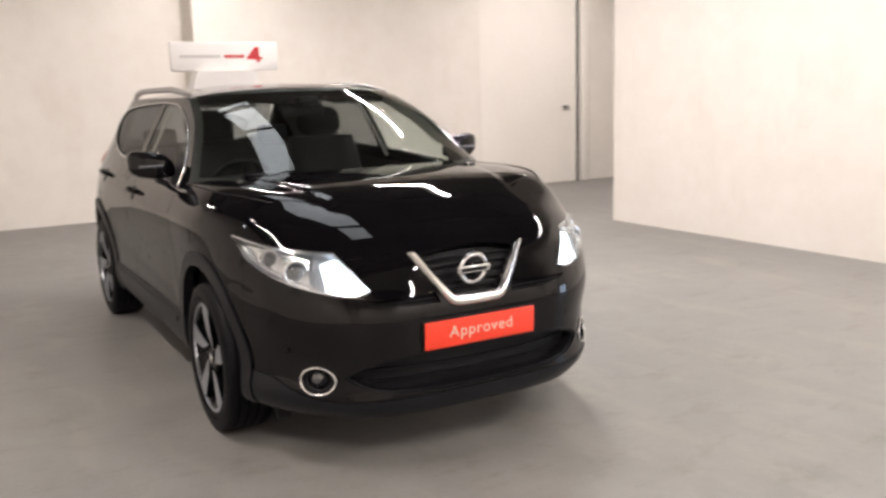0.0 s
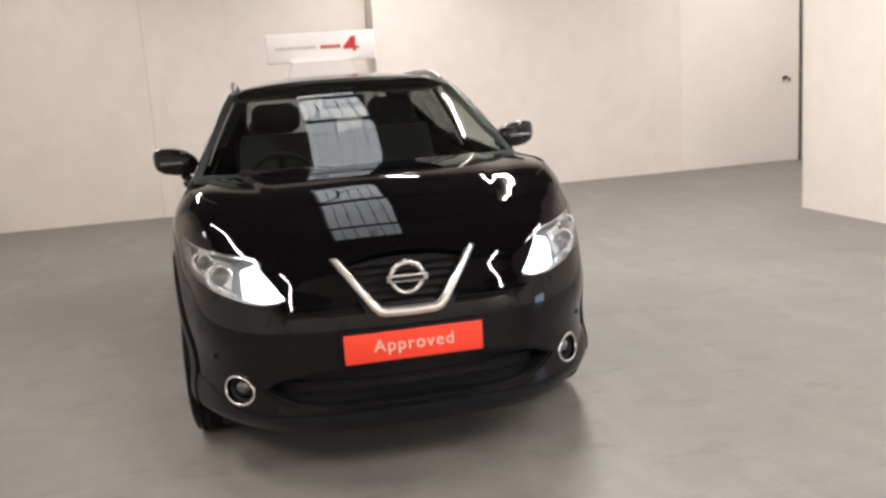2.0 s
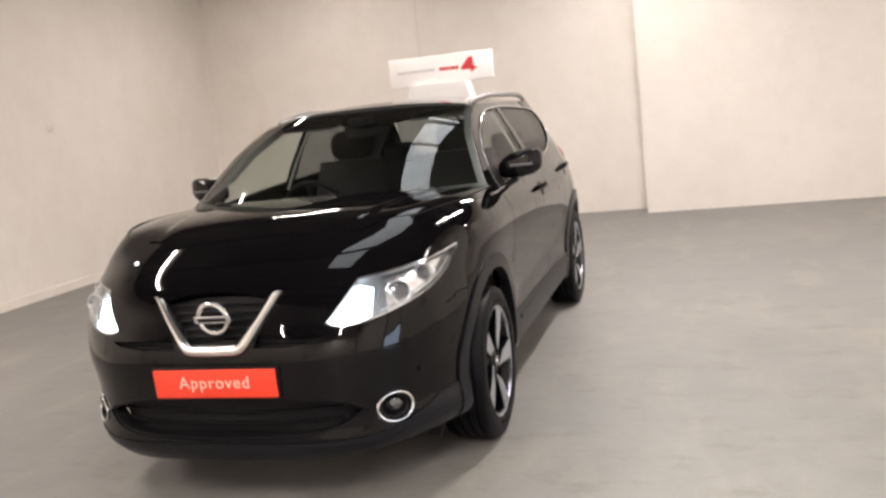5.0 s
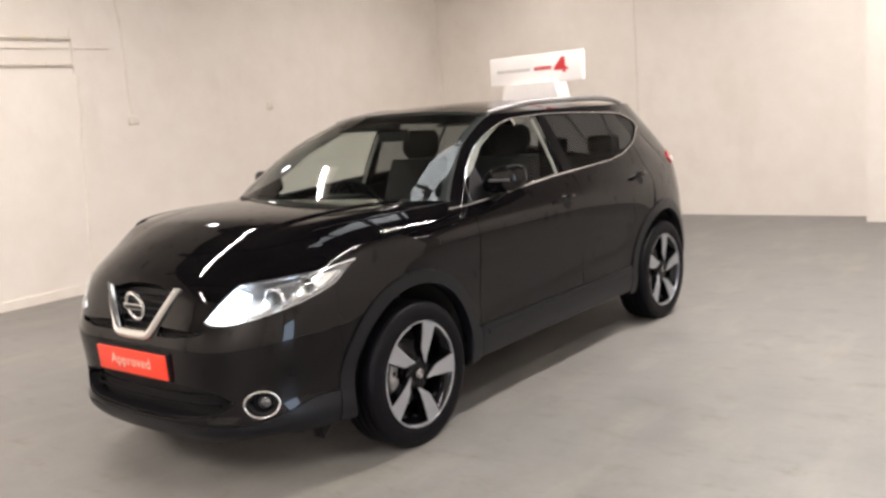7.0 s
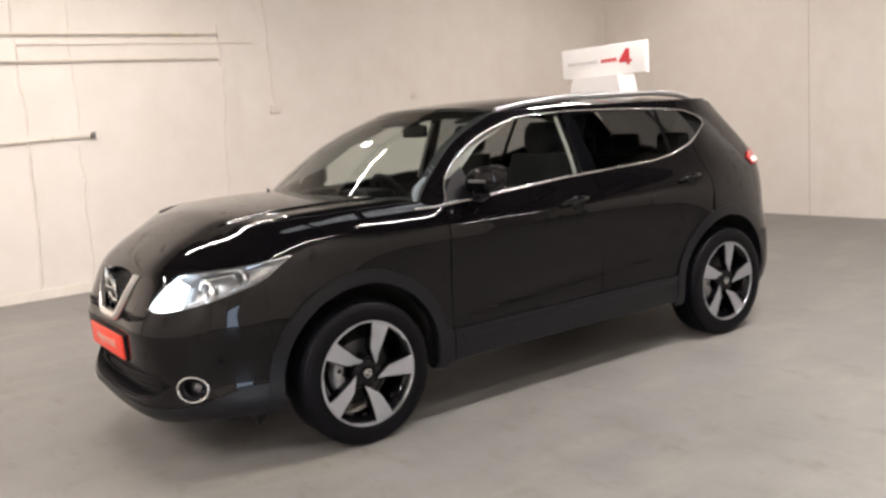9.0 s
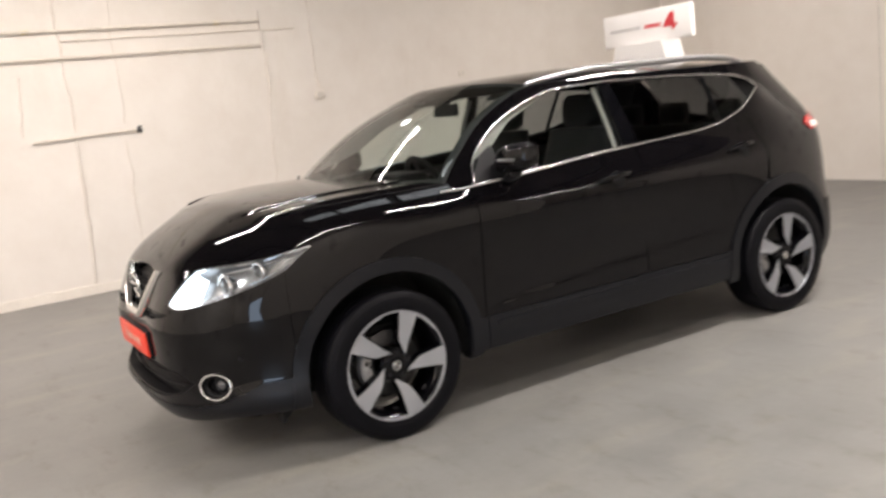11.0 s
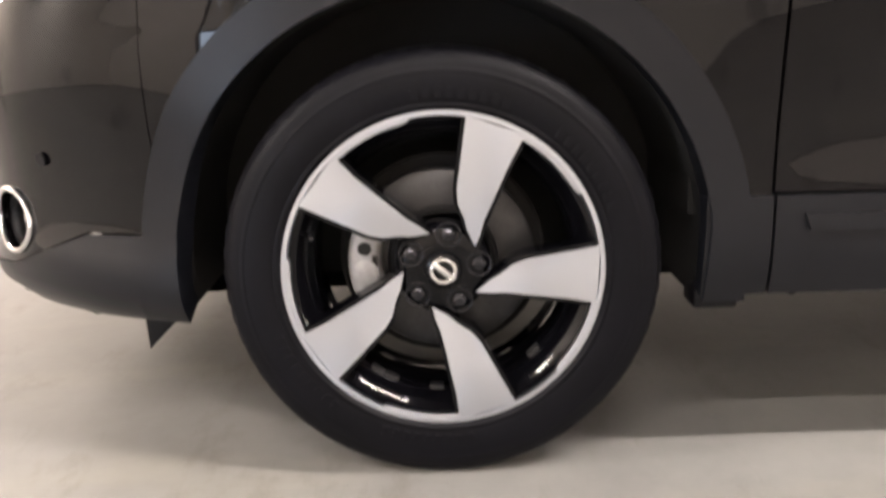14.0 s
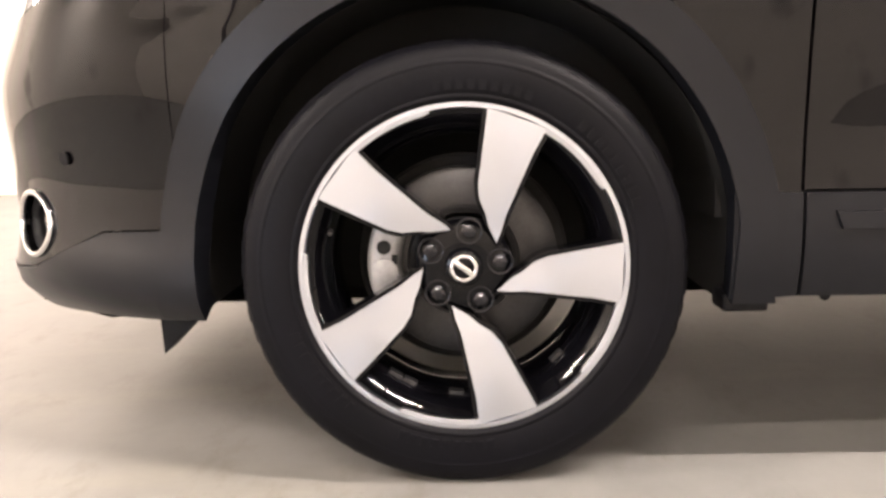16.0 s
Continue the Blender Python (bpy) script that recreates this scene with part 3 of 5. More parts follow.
WEST, NORTH, RECESS, PIER, PART_X, PART_Y, SOUTH, EAST = -4.75, 7.33, 7.78, 1.26, 4.83, 3.66, -6.6, 10.2
ROOM_TURN = 1.3          # degrees between the hall and the parked car
slab("floor", WEST - 0.3, SOUTH, -0.2, EAST + 0.2, 8.2, 0.0, FLOOR, label="grey painted concrete floor with a faint sheen")
slab("wall_west", WEST - 0.3, SOUTH, 0, WEST, 8.2, CEILING, WALL, label="cream painted block wall with surface pipes")
slab("wall_north_recess", WEST, RECESS, 0, PIER, 8.2, CEILING, WALL, label="cream painted wall set back beside a pier")
slab("wall_north", PIER, NORTH, 0, EAST, 8.2, CEILING, WALL, label="cream painted end wall with a plain door")
GATE0, GATE1, GATE_Z, GATE_GAP = -3.7, -2.4, 2.3, 1.12
bm = boxed(PART_X, SOUTH, 0, PART_X + 0.2, GATE0, CEILING)
boxed(PART_X, GATE1, 0, PART_X + 0.2, PART_Y, CEILING, bm)
boxed(PART_X, GATE0, GATE_Z, PART_X + 0.2, GATE1, CEILING, bm)
tagged(part("wall_partition", bm, WALL, None, smooth=False), "cream painted partition wall with a free corner", kind="structure")
shutter = tagged(part("door_2", boxed(PART_X + 0.07, GATE0, GATE_GAP, PART_X + 0.12, GATE1, GATE_GAP + 0.05), BEAM, None, smooth=False), "grey slatted roller shutter raised half way over daylight", kind="structure")
slat_z = GATE_GAP + 0.055
while slat_z < GATE_Z:
    part("slat", boxed(PART_X + 0.085, GATE0, slat_z, PART_X + 0.105, GATE1, min(slat_z + 0.088, GATE_Z)), PIPE, shutter, smooth=False)
    slat_z += 0.093
for y0, y1 in ((GATE0, GATE0 + 0.06), (GATE1 - 0.06, GATE1)):
    part("guide_rail", boxed(PART_X + 0.03, y0, 0.0, PART_X + 0.065, y1, GATE_Z), BEAM, shutter, smooth=False)
tagged(part("backdrop", boxed(PART_X + 0.30, GATE0 - 0.2, 0.0, PART_X + 0.32, GATE1 + 0.2, GATE_Z), DAYLIGHT, None, smooth=False), "bright bluish daylight beyond the raised shutter", kind="structure")
slab("wall_partition_return", PART_X + 0.2, PART_Y - 0.2, 0, EAST, PART_Y, CEILING, WALL, label="cream painted return of the partition wall")
slab("wall_east", EAST, PART_Y - 0.2, 0, EAST + 0.2, 8.2, CEILING, WALL, label="cream painted wall behind the partition")
# unseen closing wall, set close so the nose reflects a brighter room
slab("wall_south", WEST - 0.3, SOUTH - 0.3, 0, PART_X + 0.2, SOUTH, CEILING, WALL, label="unseen cream painted closing wall, set near to brighten reflections in the car")

# roof with one long strip of rooflights over the car
RX0, RX1 = -0.18, 0.62
RY0, RY1 = -0.5, 3.75
bm = boxed(WEST - 0.3, SOUTH - 0.3, CEILING, RX0, 8.2, CEILING + 0.15)
boxed(RX1, SOUTH - 0.3, CEILING, EAST + 0.2, 8.2, CEILING + 0.15, bm)
boxed(RX0, SOUTH - 0.3, CEILING, RX1, RY0, CEILING + 0.15, bm)
boxed(RX0, RY1, CEILING, RX1, 8.2, CEILING + 0.15, bm)
tagged(part("ceiling", bm, CEIL, None, smooth=False), "dark sheeted roof with a strip of rooflights", kind="structure")
tagged(part("rooflight", boxed(RX0 - 0.05, RY0 - 0.05, CEILING + 0.16, RX1 + 0.05, RY1 + 0.05, CEILING + 0.18), ROOFLIGHT, None, smooth=False), "pale translucent rooflight sheet", kind="structure")
bm = bmesh.new()
y = -5.65
while y < RECESS:
    boxed(WEST, y - 0.05, CEILING - 0.20, EAST, y + 0.05, CEILING - 0.02, bm)
    y += 1.5
tagged(part("purlins", bm, BEAM, None, smooth=False), "dark steel purlins under the roof", kind="structure")
bm = bmesh.new()
for xs in np.linspace(RX0 + 0.14, RX1 - 0.14, 5):
    boxed(xs - 0.004, RY0, CEILING - 0.05, xs + 0.004, RY1, CEILING - 0.03, bm)
tagged(part("rooflight_ribs", bm, CEIL, None, smooth=False), "ribs of the rooflight sheets", kind="structure")

arc = [(-0.20 + 0.30 * math.sin(a), 2.58 - 0.58 * math.cos(a), CEILING - 0.08) for a in np.linspace(0, math.pi, 24)]
tagged(part("roof_cable", tube([(-0.24, 1.98, CEILING)] + arc + [(-0.24, 3.18, CEILING)], 0.020, 8), BEAM, None), "black cable looped under the rooflight", "cable")
sag = [(0.09 + 0.60 * k, 2.50 + 0.45 * k, CEILING - 0.07 - 0.05 * math.sin(math.pi * k)) for k in np.linspace(0, 1, 10)]
tagged(part("roof_cable", tube(sag + [(0.72, 2.97, CEILING)], 0.014, 8), BEAM, None), "thin black cable sagging across the rooflight", "cable")

# fluorescent battens, five of them added as fill
for lx, ly, k in TUBES:
    lamp = tagged(part("batten_light", boxed(lx - 0.06, ly - TUBE_LEN / 2 - 0.04, TUBE_Z, lx + 0.06, ly + TUBE_LEN / 2 + 0.04, TUBE_Z + 0.07), SIGN_WHITE, None, smooth=False, bevel=0.008), "white fluorescent batten light hung from the roof, in a set partly added as fill", "light", "batten lights")
    part("tube", tube([(lx, ly - TUBE_LEN / 2, TUBE_Z - 0.018), (lx, ly + TUBE_LEN / 2, TUBE_Z - 0.018)], 0.016, 10), TUBE_GLOW, lamp, "lit white tube")
    for e in (-0.8, 0.8):
        part("hanger", tube([(lx, ly + e, TUBE_Z + 0.06), (lx, ly + e, CEILING)], 0.006, 6), BEAM, lamp)

# floodlight high on the west wall
FLOOD = (WEST + 0.16, 1.95, 3.92)
flood = tagged(part("wall_floodlight", rounded(-0.05, -0.13, -0.11, 0.03, 0.13, 0.11, 0.012), SIGN_WHITE, None, smooth=False), "white square floodlight fixed high on the wall", "light")
flood.matrix_basis = pose(*FLOOD, 0, 22, 0)
part("lens", boxed(0.031, -0.095, -0.08, 0.036, 0.095, 0.08), FLOOD_GLOW, flood, "lit white lens", smooth=False)
part("bracket", tube([(-0.12, 0, 0.05), (-0.09, 0, 0.02), (-0.04, 0, 0.0)], 0.014, 8), BEAM, flood)

# skirting along the west wall and block joints
tagged(part("baseboard", boxed(WEST, SOUTH, 0, WEST + 0.018, RECESS, 0.095), SKIRT, None, smooth=False, bevel=0.004), "low painted skirting along the wall", kind="structure")


def pipe_thing(name, pts, r, label, mat=PIPE, bands=(), clips=()):
    ob = tagged(part(name, tube(pts, r, 10, up=(1, 0, 0)), mat, None), label, "pipe")
    for y, z in bands:
        part("tape_band", tube([(WEST + r + 0.012, y - 0.03, z), (WEST + r + 0.012, y + 0.03, z)], r * 1.25, 12), YELLOW, ob, "yellow marking tape")
    for y, z in clips:
        part("pipe_clip", boxed(WEST, y - 0.012, z - r * 1.6, WEST + 2 * r + 0.016, y + 0.012, z + r * 1.6), PIPE, ob, smooth=False, bevel=0.003)
    return ob


PX_ = WEST + 0.034
pipe_thing("wall_pipe", [(PX_, -6.5, 2.50), (PX_, 1.82, 2.50)], 0.013, "cream painted pipe with yellow tape along the wall", bands=[(1.37, 2.50), (-0.44, 2.50), (-2.3, 2.50)], clips=[(1.60, 2.50), (0.3, 2.50), (-1.6, 2.50), (-3.6, 2.50)])
pipe_thing("wall_conduit", [(WEST + 0.014, -0.15, 2.25), (WEST + 0.014, -0.15, 2.395), (WEST + 0.014, -0.14, 2.405), (WEST + 0.014, 2.22, 2.405)], 0.006, "thin cream conduit fixed along the wall", clips=[(1.2, 2.405), (0.0, 2.405)])
pipe_thing("wall_pipe", [(PX_, -6.5, 2.25), (PX_, 1.80, 2.25)], 0.011, "cream painted pipe along the wall", clips=[(1.55, 2.25), (0.2, 2.25), (-1.7, 2.25), (-3.7, 2.25)])
pipe_thing("wall_conduit", [(WEST + 0.016, 1.83, 2.17), (WEST + 0.016, 1.83, 2.60)], 0.009, "short upright conduit at the pipes' end", WALL)
tap = pipe_thing("water_pipe", [(WEST + 0.022, -0.54, 1.50), (WEST + 0.022, -0.12, 1.512), (WEST + 0.022, 0.18, 1.522), (WEST + 0.022, 0.42, 1.52)], 0.010, "thin painted water pipe with a dark valve", clips=[(-0.42, 1.503), (0.08, 1.518)])
part("valve", lathe([(0, 0.0), (0, 0.026), (0.05, 0.022), (0.06, 0.0)], 16), BEAM, tap).matrix_basis = pose(WEST, 0.435, 1.52)
part("spout", tube([(WEST + 0.04, 0.435, 1.52), (WEST + 0.075, 0.435, 1.515), (WEST + 0.08, 0.435, 1.49)], 0.009, 8), BEAM, tap)
part("handle", tube([(WEST + 0.05, 0.415, 1.552), (WEST + 0.05, 0.46, 1.552)], 0.006, 8), BEAM, tap)


def wander(y0, z0, y1, z1, sway=0.018):
    """A hand-laid line down the wall that never runs quite true."""
    n = max(6, int(abs(z1 - z0) / 0.16))
    return [(WEST + 0.004, y0 + (y1 - y0) * k / n + random.uniform(-sway, sway), z0 + (z1 - z0) * k / n) for k in range(n + 1)]


for y0, z0, y1, z1, r0 in ((-0.15, 4.5, -0.16, 1.56, 0.011), (-0.16, 1.52, -0.21, 0.10, 0.013), (0.34, 4.5, 0.32, 1.60, 0.008), (0.31, 1.44, 0.27, 0.10, 0.009),
                           (1.87, 2.15, 1.73, 0.12, 0.010), (2.33, 4.5, 2.42, 1.74, 0.009), (-0.56, 2.10, -0.60, 1.56, 0.009), (-2.1, 4.5, -2.2, 0.1, 0.010)):
    tagged(part("wall_cable", tube(wander(y0, z0, y1, z1), [r0 * random.uniform(0.6, 1.2) for _ in wander(y0, z0, y1, z1)], 8, flat=1.0, up=(1, 0, 0)), OVERPAINT, None), "thin overpainted cable running up the wall", "cable")
box = tagged(part("wall_box", boxed(WEST, 2.36, 1.64, WEST + 0.035, 2.47, 1.72), SKIRT, None, bevel=0.006), "small cream painted junction box on the wall", "box")
part("cover", boxed(WEST + 0.035, 2.375, 1.65, WEST + 0.040, 2.455, 1.71), OVERPAINT, box)
hook = tagged(part("wall_hook", boxed(WEST, 4.27, 1.72, WEST + 0.03, 4.35, 1.80), SKIRT, None, bevel=0.006), "small painted socket box on the wall", "box")
part("cover", boxed(WEST + 0.03, 4.285, 1.735, WEST + 0.036, 4.335, 1.785), OVERPAINT, hook)

# joint and pier edges of the north wall
tagged(part("wall_joint", boxed(-1.574, RECESS - 0.004, 0.0, -1.565, RECESS, CEILING), JOINT, None, smooth=False), "dark upright joint in the wall", kind="structure")
# tall door in the nook
DX0, DX1 = 5.50, 7.34
door = tagged(part("door_1", boxed(DX0, NORTH - 0.005, 0.012, DX1, NORTH - 0.001, 3.1), DOOR_WHITE, None, smooth=False), "tall plain cream door with a dark knob", kind="structure")
part("door_knob", lathe([(0, 0.0), (0, 0.022), (0.012, 0.016), (0.03, 0.013), (0.04, 0.028), (0.055, 0.03), (0.066, 0.02), (0.068, 0.0)], 20), BEAM, door, "dark round knob").matrix_basis = pose(7.09, NORTH - 0.012, 1.19, 0, 0, -90)
part("keyhole_plate", boxed(7.17, NORTH - 0.016, 1.13, 7.195, NORTH - 0.012, 1.20), BEAM, door, smooth=False)
tagged(part("door_gap", boxed(DX1, NORTH - 0.004, 0.0, DX1 + 0.05, NORTH, 3.1), BEAM, None, smooth=False), "dark gap beside the door", kind="structure")
tagged(part("door_post", boxed(DX1 + 0.05, NORTH - 0.09, 0.0, DX1 + 0.20, NORTH, CEILING), DOOR_WHITE, None, bevel=0.006), "cream painted post beside the door", kind="structure")

for ob in list(scene.objects):
    if ob.parent is None and ob.type in ("MESH", "LIGHT"):
        ob.matrix_basis = pose(0, 0, 0, 0, 0, ROOM_TURN) @ ob.matrix_basis

# ---------------------------------------------------------------- the car
car = tagged(new("car"), "black five-door crossover car parked with its daytime lights on", "car")
ARCH_Z, ARCH_R = 0.352, 0.43
AXLES = (0.0, 2.646)


def ring(yc, zc, r, a0=0.0, a1=360.0, n=48):
    return [(yc + r * math.cos(radians(a0 + (a1 - a0) * k / n)), zc + r * math.sin(radians(a0 + (a1 - a0) * k / n))) for k in range(n + (abs(a1 - a0) < 360))]


def oval(sc, zc, rs, rz, n=36):
    return [(sc + rs * math.cos(2 * math.pi * k / n), zc + rz * math.sin(2 * math.pi * k / n)) for k in range(n)]


def on_side(pts, side):
    return [(side * s_at(y), z) for y, z in pts]


def flip(pts, side):
    return [(side * s, z) for s, z in pts]


def skin(s, z, off=0.0):
    """One point over the skin, and the outward normal there."""
    p = belt(np.array([s]), np.array([z]))[0]
    e = 0.004
    du = belt(np.array([s + e]), np.array([z]))[0] - belt(np.array([s - e]), np.array([z]))[0]
    dv = belt(np.array([s]), np.array([z + e]))[0] - belt(np.array([s]), np.array([z - e]))[0]
    n = np.cross(du, dv)
    n /= np.linalg.norm(n)
    if n[0] * p[0] - 0.3 * n[1] * (1.3 - p[1]) < 0:
        n = -n
    return Vector(p + n * off), Vector(n)


def along(pts, off=0.0):
    return [skin(s, z, off)[0] for s, z in pts]


def waist(y):
    """Height of the waist line under the side glass."""
    return float(np.interp(y, [0.4, 0.5, 0.95, 1.36, 2.06, 2.25, 2.45, 2.70], [1.058, 1.062, 1.090, 1.118, 1.146, 1.170, 1.224, 1.338]))


def arch_cut(axle, r=ARCH_R, low=0.20):
    """Wheel arch from its front foot to its rear foot."""
    a = math.degrees(math.asin((low - ARCH_Z) / r))
    return ring(axle, ARCH_Z, r, 180 - a, a, 44)


BUMPER_END = -0.445
sb = s_at(BUMPER_END)
LAMP = [tuple(p) for p in smooth_path([(0.452, 0.740), (0.50, 0.727), (0.58, 0.729), (0.69, 0.751), (0.80, 0.778), (0.93, 0.815), (1.03, 0.850), (1.095, 0.893), (1.165, 0.936)], 5)] + \
       [tuple(p) for p in smooth_path([(1.155, 0.938), (1.05, 0.924), (0.94, 0.910), (0.82, 0.902), (0.70, 0.893), (0.606, 0.886)], 5)] + \
       [tuple(p) for p in smooth_path([(0.598, 0.878), (0.540, 0.830), (0.486, 0.776)], 4)]
GRILLE = [(-0.245, 0.846), (-0.105, 0.690), (0.105, 0.690), (0.245, 0.846), (0.12, 0.872), (0, 0.878), (-0.12, 0.872)]
INTAKE = [tuple(p) for p in smooth_path([(-0.575, 0.405), (-0.46, 0.345), (-0.2, 0.318), (0.2, 0.318), (0.46, 0.345), (0.575, 0.405)], 6)] + \
         [tuple(p) for p in smooth_path([(0.50, 0.445), (0.30, 0.478), (-0.30, 0.478), (-0.50, 0.445)], 6)]
SIDE_GRILLE = [(0.168, 0.668), (0.30, 0.670), (0.43, 0.688), (0.47, 0.704), (0.33, 0.706), (0.188, 0.710)]
FOG = (0.675, 0.392, 0.072, 0.056)

for_edge = np.linspace(-sb, sb, 101)
edge_z = bonnet_edge(for_edge)
top = list(zip(for_edge, edge_z))
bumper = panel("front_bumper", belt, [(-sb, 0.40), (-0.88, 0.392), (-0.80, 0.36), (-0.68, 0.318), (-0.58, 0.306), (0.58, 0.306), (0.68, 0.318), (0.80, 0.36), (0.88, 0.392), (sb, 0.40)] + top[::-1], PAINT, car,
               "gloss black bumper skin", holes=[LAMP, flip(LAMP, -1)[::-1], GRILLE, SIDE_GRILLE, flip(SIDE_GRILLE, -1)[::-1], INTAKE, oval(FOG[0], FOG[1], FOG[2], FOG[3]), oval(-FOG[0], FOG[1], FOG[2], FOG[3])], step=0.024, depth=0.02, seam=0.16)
panel("bumper_skirt", belt, [(-sb, 0.252), (-0.80, 0.245), (-0.5, 0.225), (0.5, 0.225), (0.80, 0.245), (sb, 0.252), (sb, 0.397), (0.885, 0.389), (0.80, 0.357), (0.68, 0.315), (0.58, 0.303), (-0.58, 0.303), (-0.68, 0.315), (-0.80, 0.357), (-0.885, 0.389), (-sb, 0.397)],
      PLASTIC, car, "dark grey plastic bumper skirt", off=0.003, depth=0.03)

# lower intake: backing and slats
intake = panel("lower_intake", belt, [(s * 1.02, 0.40 + (z - 0.40) * 1.1) for s, z in INTAKE], DARK, car, "black lower air intake", off=-0.07, depth=0)
for z in (0.38, 0.425):
    part("slat", tube(along([(s, z) for s in np.linspace(-0.47 - (z - .365), 0.47 + (z - .365), 25)], -0.045), 0.008, 6, flat=0.5), DARK, intake)
panel("intake_lip", belt, INTAKE, DARK, intake, holes=[[(s * 0.972, 0.40 + (z - 0.40) * 0.86) for s, z in INTAKE]], off=-0.008, depth=0.05, step=0.02)

# grille, chrome vee and badge
grille = panel("grille", belt, [(s * 1.05, z) for s, z in GRILLE], DARK, car, "black grille behind the chrome vee", off=-0.045, depth=0)
for z in (0.715, 0.745, 0.775, 0.805, 0.835):
    w = 0.10 + (z - 0.69) * 0.86
    part("slat", tube(along([(s, z) for s in np.linspace(-w, w, 13)], -0.025), 0.007, 6, flat=0.6), DARK, grille)


for side in (1, -1):
    flank = panel("side_grille", belt, flip([(s, z) for s, z in SIDE_GRILLE], side), DARK, car, "slim black slatted grille under the headlight", off=-0.028, depth=0, step=0.02)
    for z, s0, s1 in ((0.681, 0.165, 0.375), (0.697, 0.178, 0.445)):
        part("slat", tube(along([(side * s, z + 0.02 * (s - s0)) for s in np.linspace(s0, s1, 9)], -0.005), 0.0045, 8, flat=0.6), GLOSS_BLACK, flank)
V_OUT = [(-0.292, 0.864), (-0.22, 0.775), (-0.150, 0.678), (-0.125, 0.652), (-0.095, 0.643), (0, 0.641), (0.095, 0.643), (0.125, 0.652), (0.150, 0.678), (0.22, 0.775), (0.292, 0.864)]
V_IN = [(-0.238, 0.852), (-0.178, 0.775), (-0.113, 0.698), (-0.100, 0.688), (-0.085, 0.685), (0, 0.684), (0.085, 0.685), (0.100, 0.688), (0.113, 0.698), (0.178, 0.775), (0.238, 0.852)]
rows = []
for (s0, z0), (s1, z1) in zip(V_OUT, V_IN):
    a, na = skin(s0, z0)
    b, nb = skin(s1, z1)
    rows.append([a - na * 0.02, a + na * 0.004, a + (b - a) * 0.14 + na * 0.016, a + (b - a) * 0.55 + na * 0.022, a + (b - a) * 0.9 + nb * 0.012, b - nb * 0.03])
part("chrome_vee", loft(rows, cap=True), SATIN, car, "bright chrome vee on the grille")
bp = skin(0.0, 0.778, 0.012)[0]
badge_m = look(bp, bp + Vector((0, 1, 0.16)))
badge_ring = [badge_m @ Vector((0.060 * math.cos(a), 0.060 * math.sin(a), 0)) for a in np.linspace(0, 2 * math.pi, 40, endpoint=False)]
badge = part("badge", tube(badge_ring, 0.0105, 10, close=True, up=(0, 1, 0.1)), CHROME, car, "round chrome badge with a cross bar")
bm = boxed(-0.078, -0.0155, -0.002, 0.078, 0.0155, 0.012)
bmesh.ops.transform(bm, matrix=badge_m, verts=bm.verts)
part("bar", bm, CHROME, badge, bevel=0.004)
bm = boxed(-0.060, -0.007, 0.0125, 0.060, 0.007, 0.0135)
bmesh.ops.transform(bm, matrix=badge_m, verts=bm.verts)
part("bar_inlay", bm, DARK, badge)

# number plate with its one readable word
plate_m = pose(0, -0.921, 0.543, 3, 0, 0)
bm = boxed(-0.26, -0.004, -0.0555, 0.26, 0.006, 0.0555)
bmesh.ops.transform(bm, matrix=plate_m, verts=bm.verts)
plate = part("number_plate", bm, RED_PLATE, car, "red show plate lettered Approved", bevel=0.002)
bm = boxed(-0.27, 0.006, -0.065, 0.27, 0.035, 0.06)
bmesh.ops.transform(bm, matrix=plate_m, verts=bm.verts)
part("plate_holder", bm, DARK, plate, bevel=0.004)
fc = bpy.data.curves.new("word", "FONT")
fc.body, fc.size, fc.align_x, fc.align_y, fc.extrude, fc.space_character = "Approved", 0.068, "CENTER", "CENTER", 0.0006, 1.12
tmp = bpy.data.objects.new("word", fc)
scene.collection.objects.link(tmp)
word_mesh = bpy.data.meshes.new_from_object(tmp.evaluated_get(bpy.context.evaluated_depsgraph_get()))
bpy.data.objects.remove(tmp)
bpy.data.curves.remove(fc)
word_mesh.materials.clear()
word_mesh.materials.append(PALE_PRINT)
word = put("word", word_mesh, plate, "pale lettering")
word.matrix_local = plate_m @ pose(0, -0.0055, 0.004, 90, 0, 0)
LAMP_CHROME = material("lamp_reflector", (0.75, 0.76, 0.78), 0.16, 1.0)
LAMP_GREY = material("lamp_housing", (0.16, 0.165, 0.175), 0.3, 0.6)


def disc_on(s, z, off, r, name, mat, parent, ring_r=0.0):
    """Round thing that looks straight ahead, set on the skin."""
    p, n = skin(s, z, off)
    n = Vector((n.x * 0.35, n.y - 0.6, 0)).normalized()
    m = look(p, p - n)
    if ring_r:
        pts = [m @ Vector((r * math.cos(a), r * math.sin(a), 0)) for a in np.linspace(0, 2 * math.pi, 36, endpoint=False)]
        return part(name, tube(pts, ring_r, 8, close=True, up=n), mat, parent)
    prof = [(0.022, 0.0)] + [(0.022 * math.cos(t) - 0.004, r * math.sin(t)) for t in np.linspace(0.15, 1.5, 8)] + [(-0.03, r)]
    bm = lathe(prof, 32)
    bmesh.ops.transform(bm, matrix=m @ pose(0, 0, 0, 0, -90, 0), verts=bm.verts)
    return part(name, bm, mat, parent)


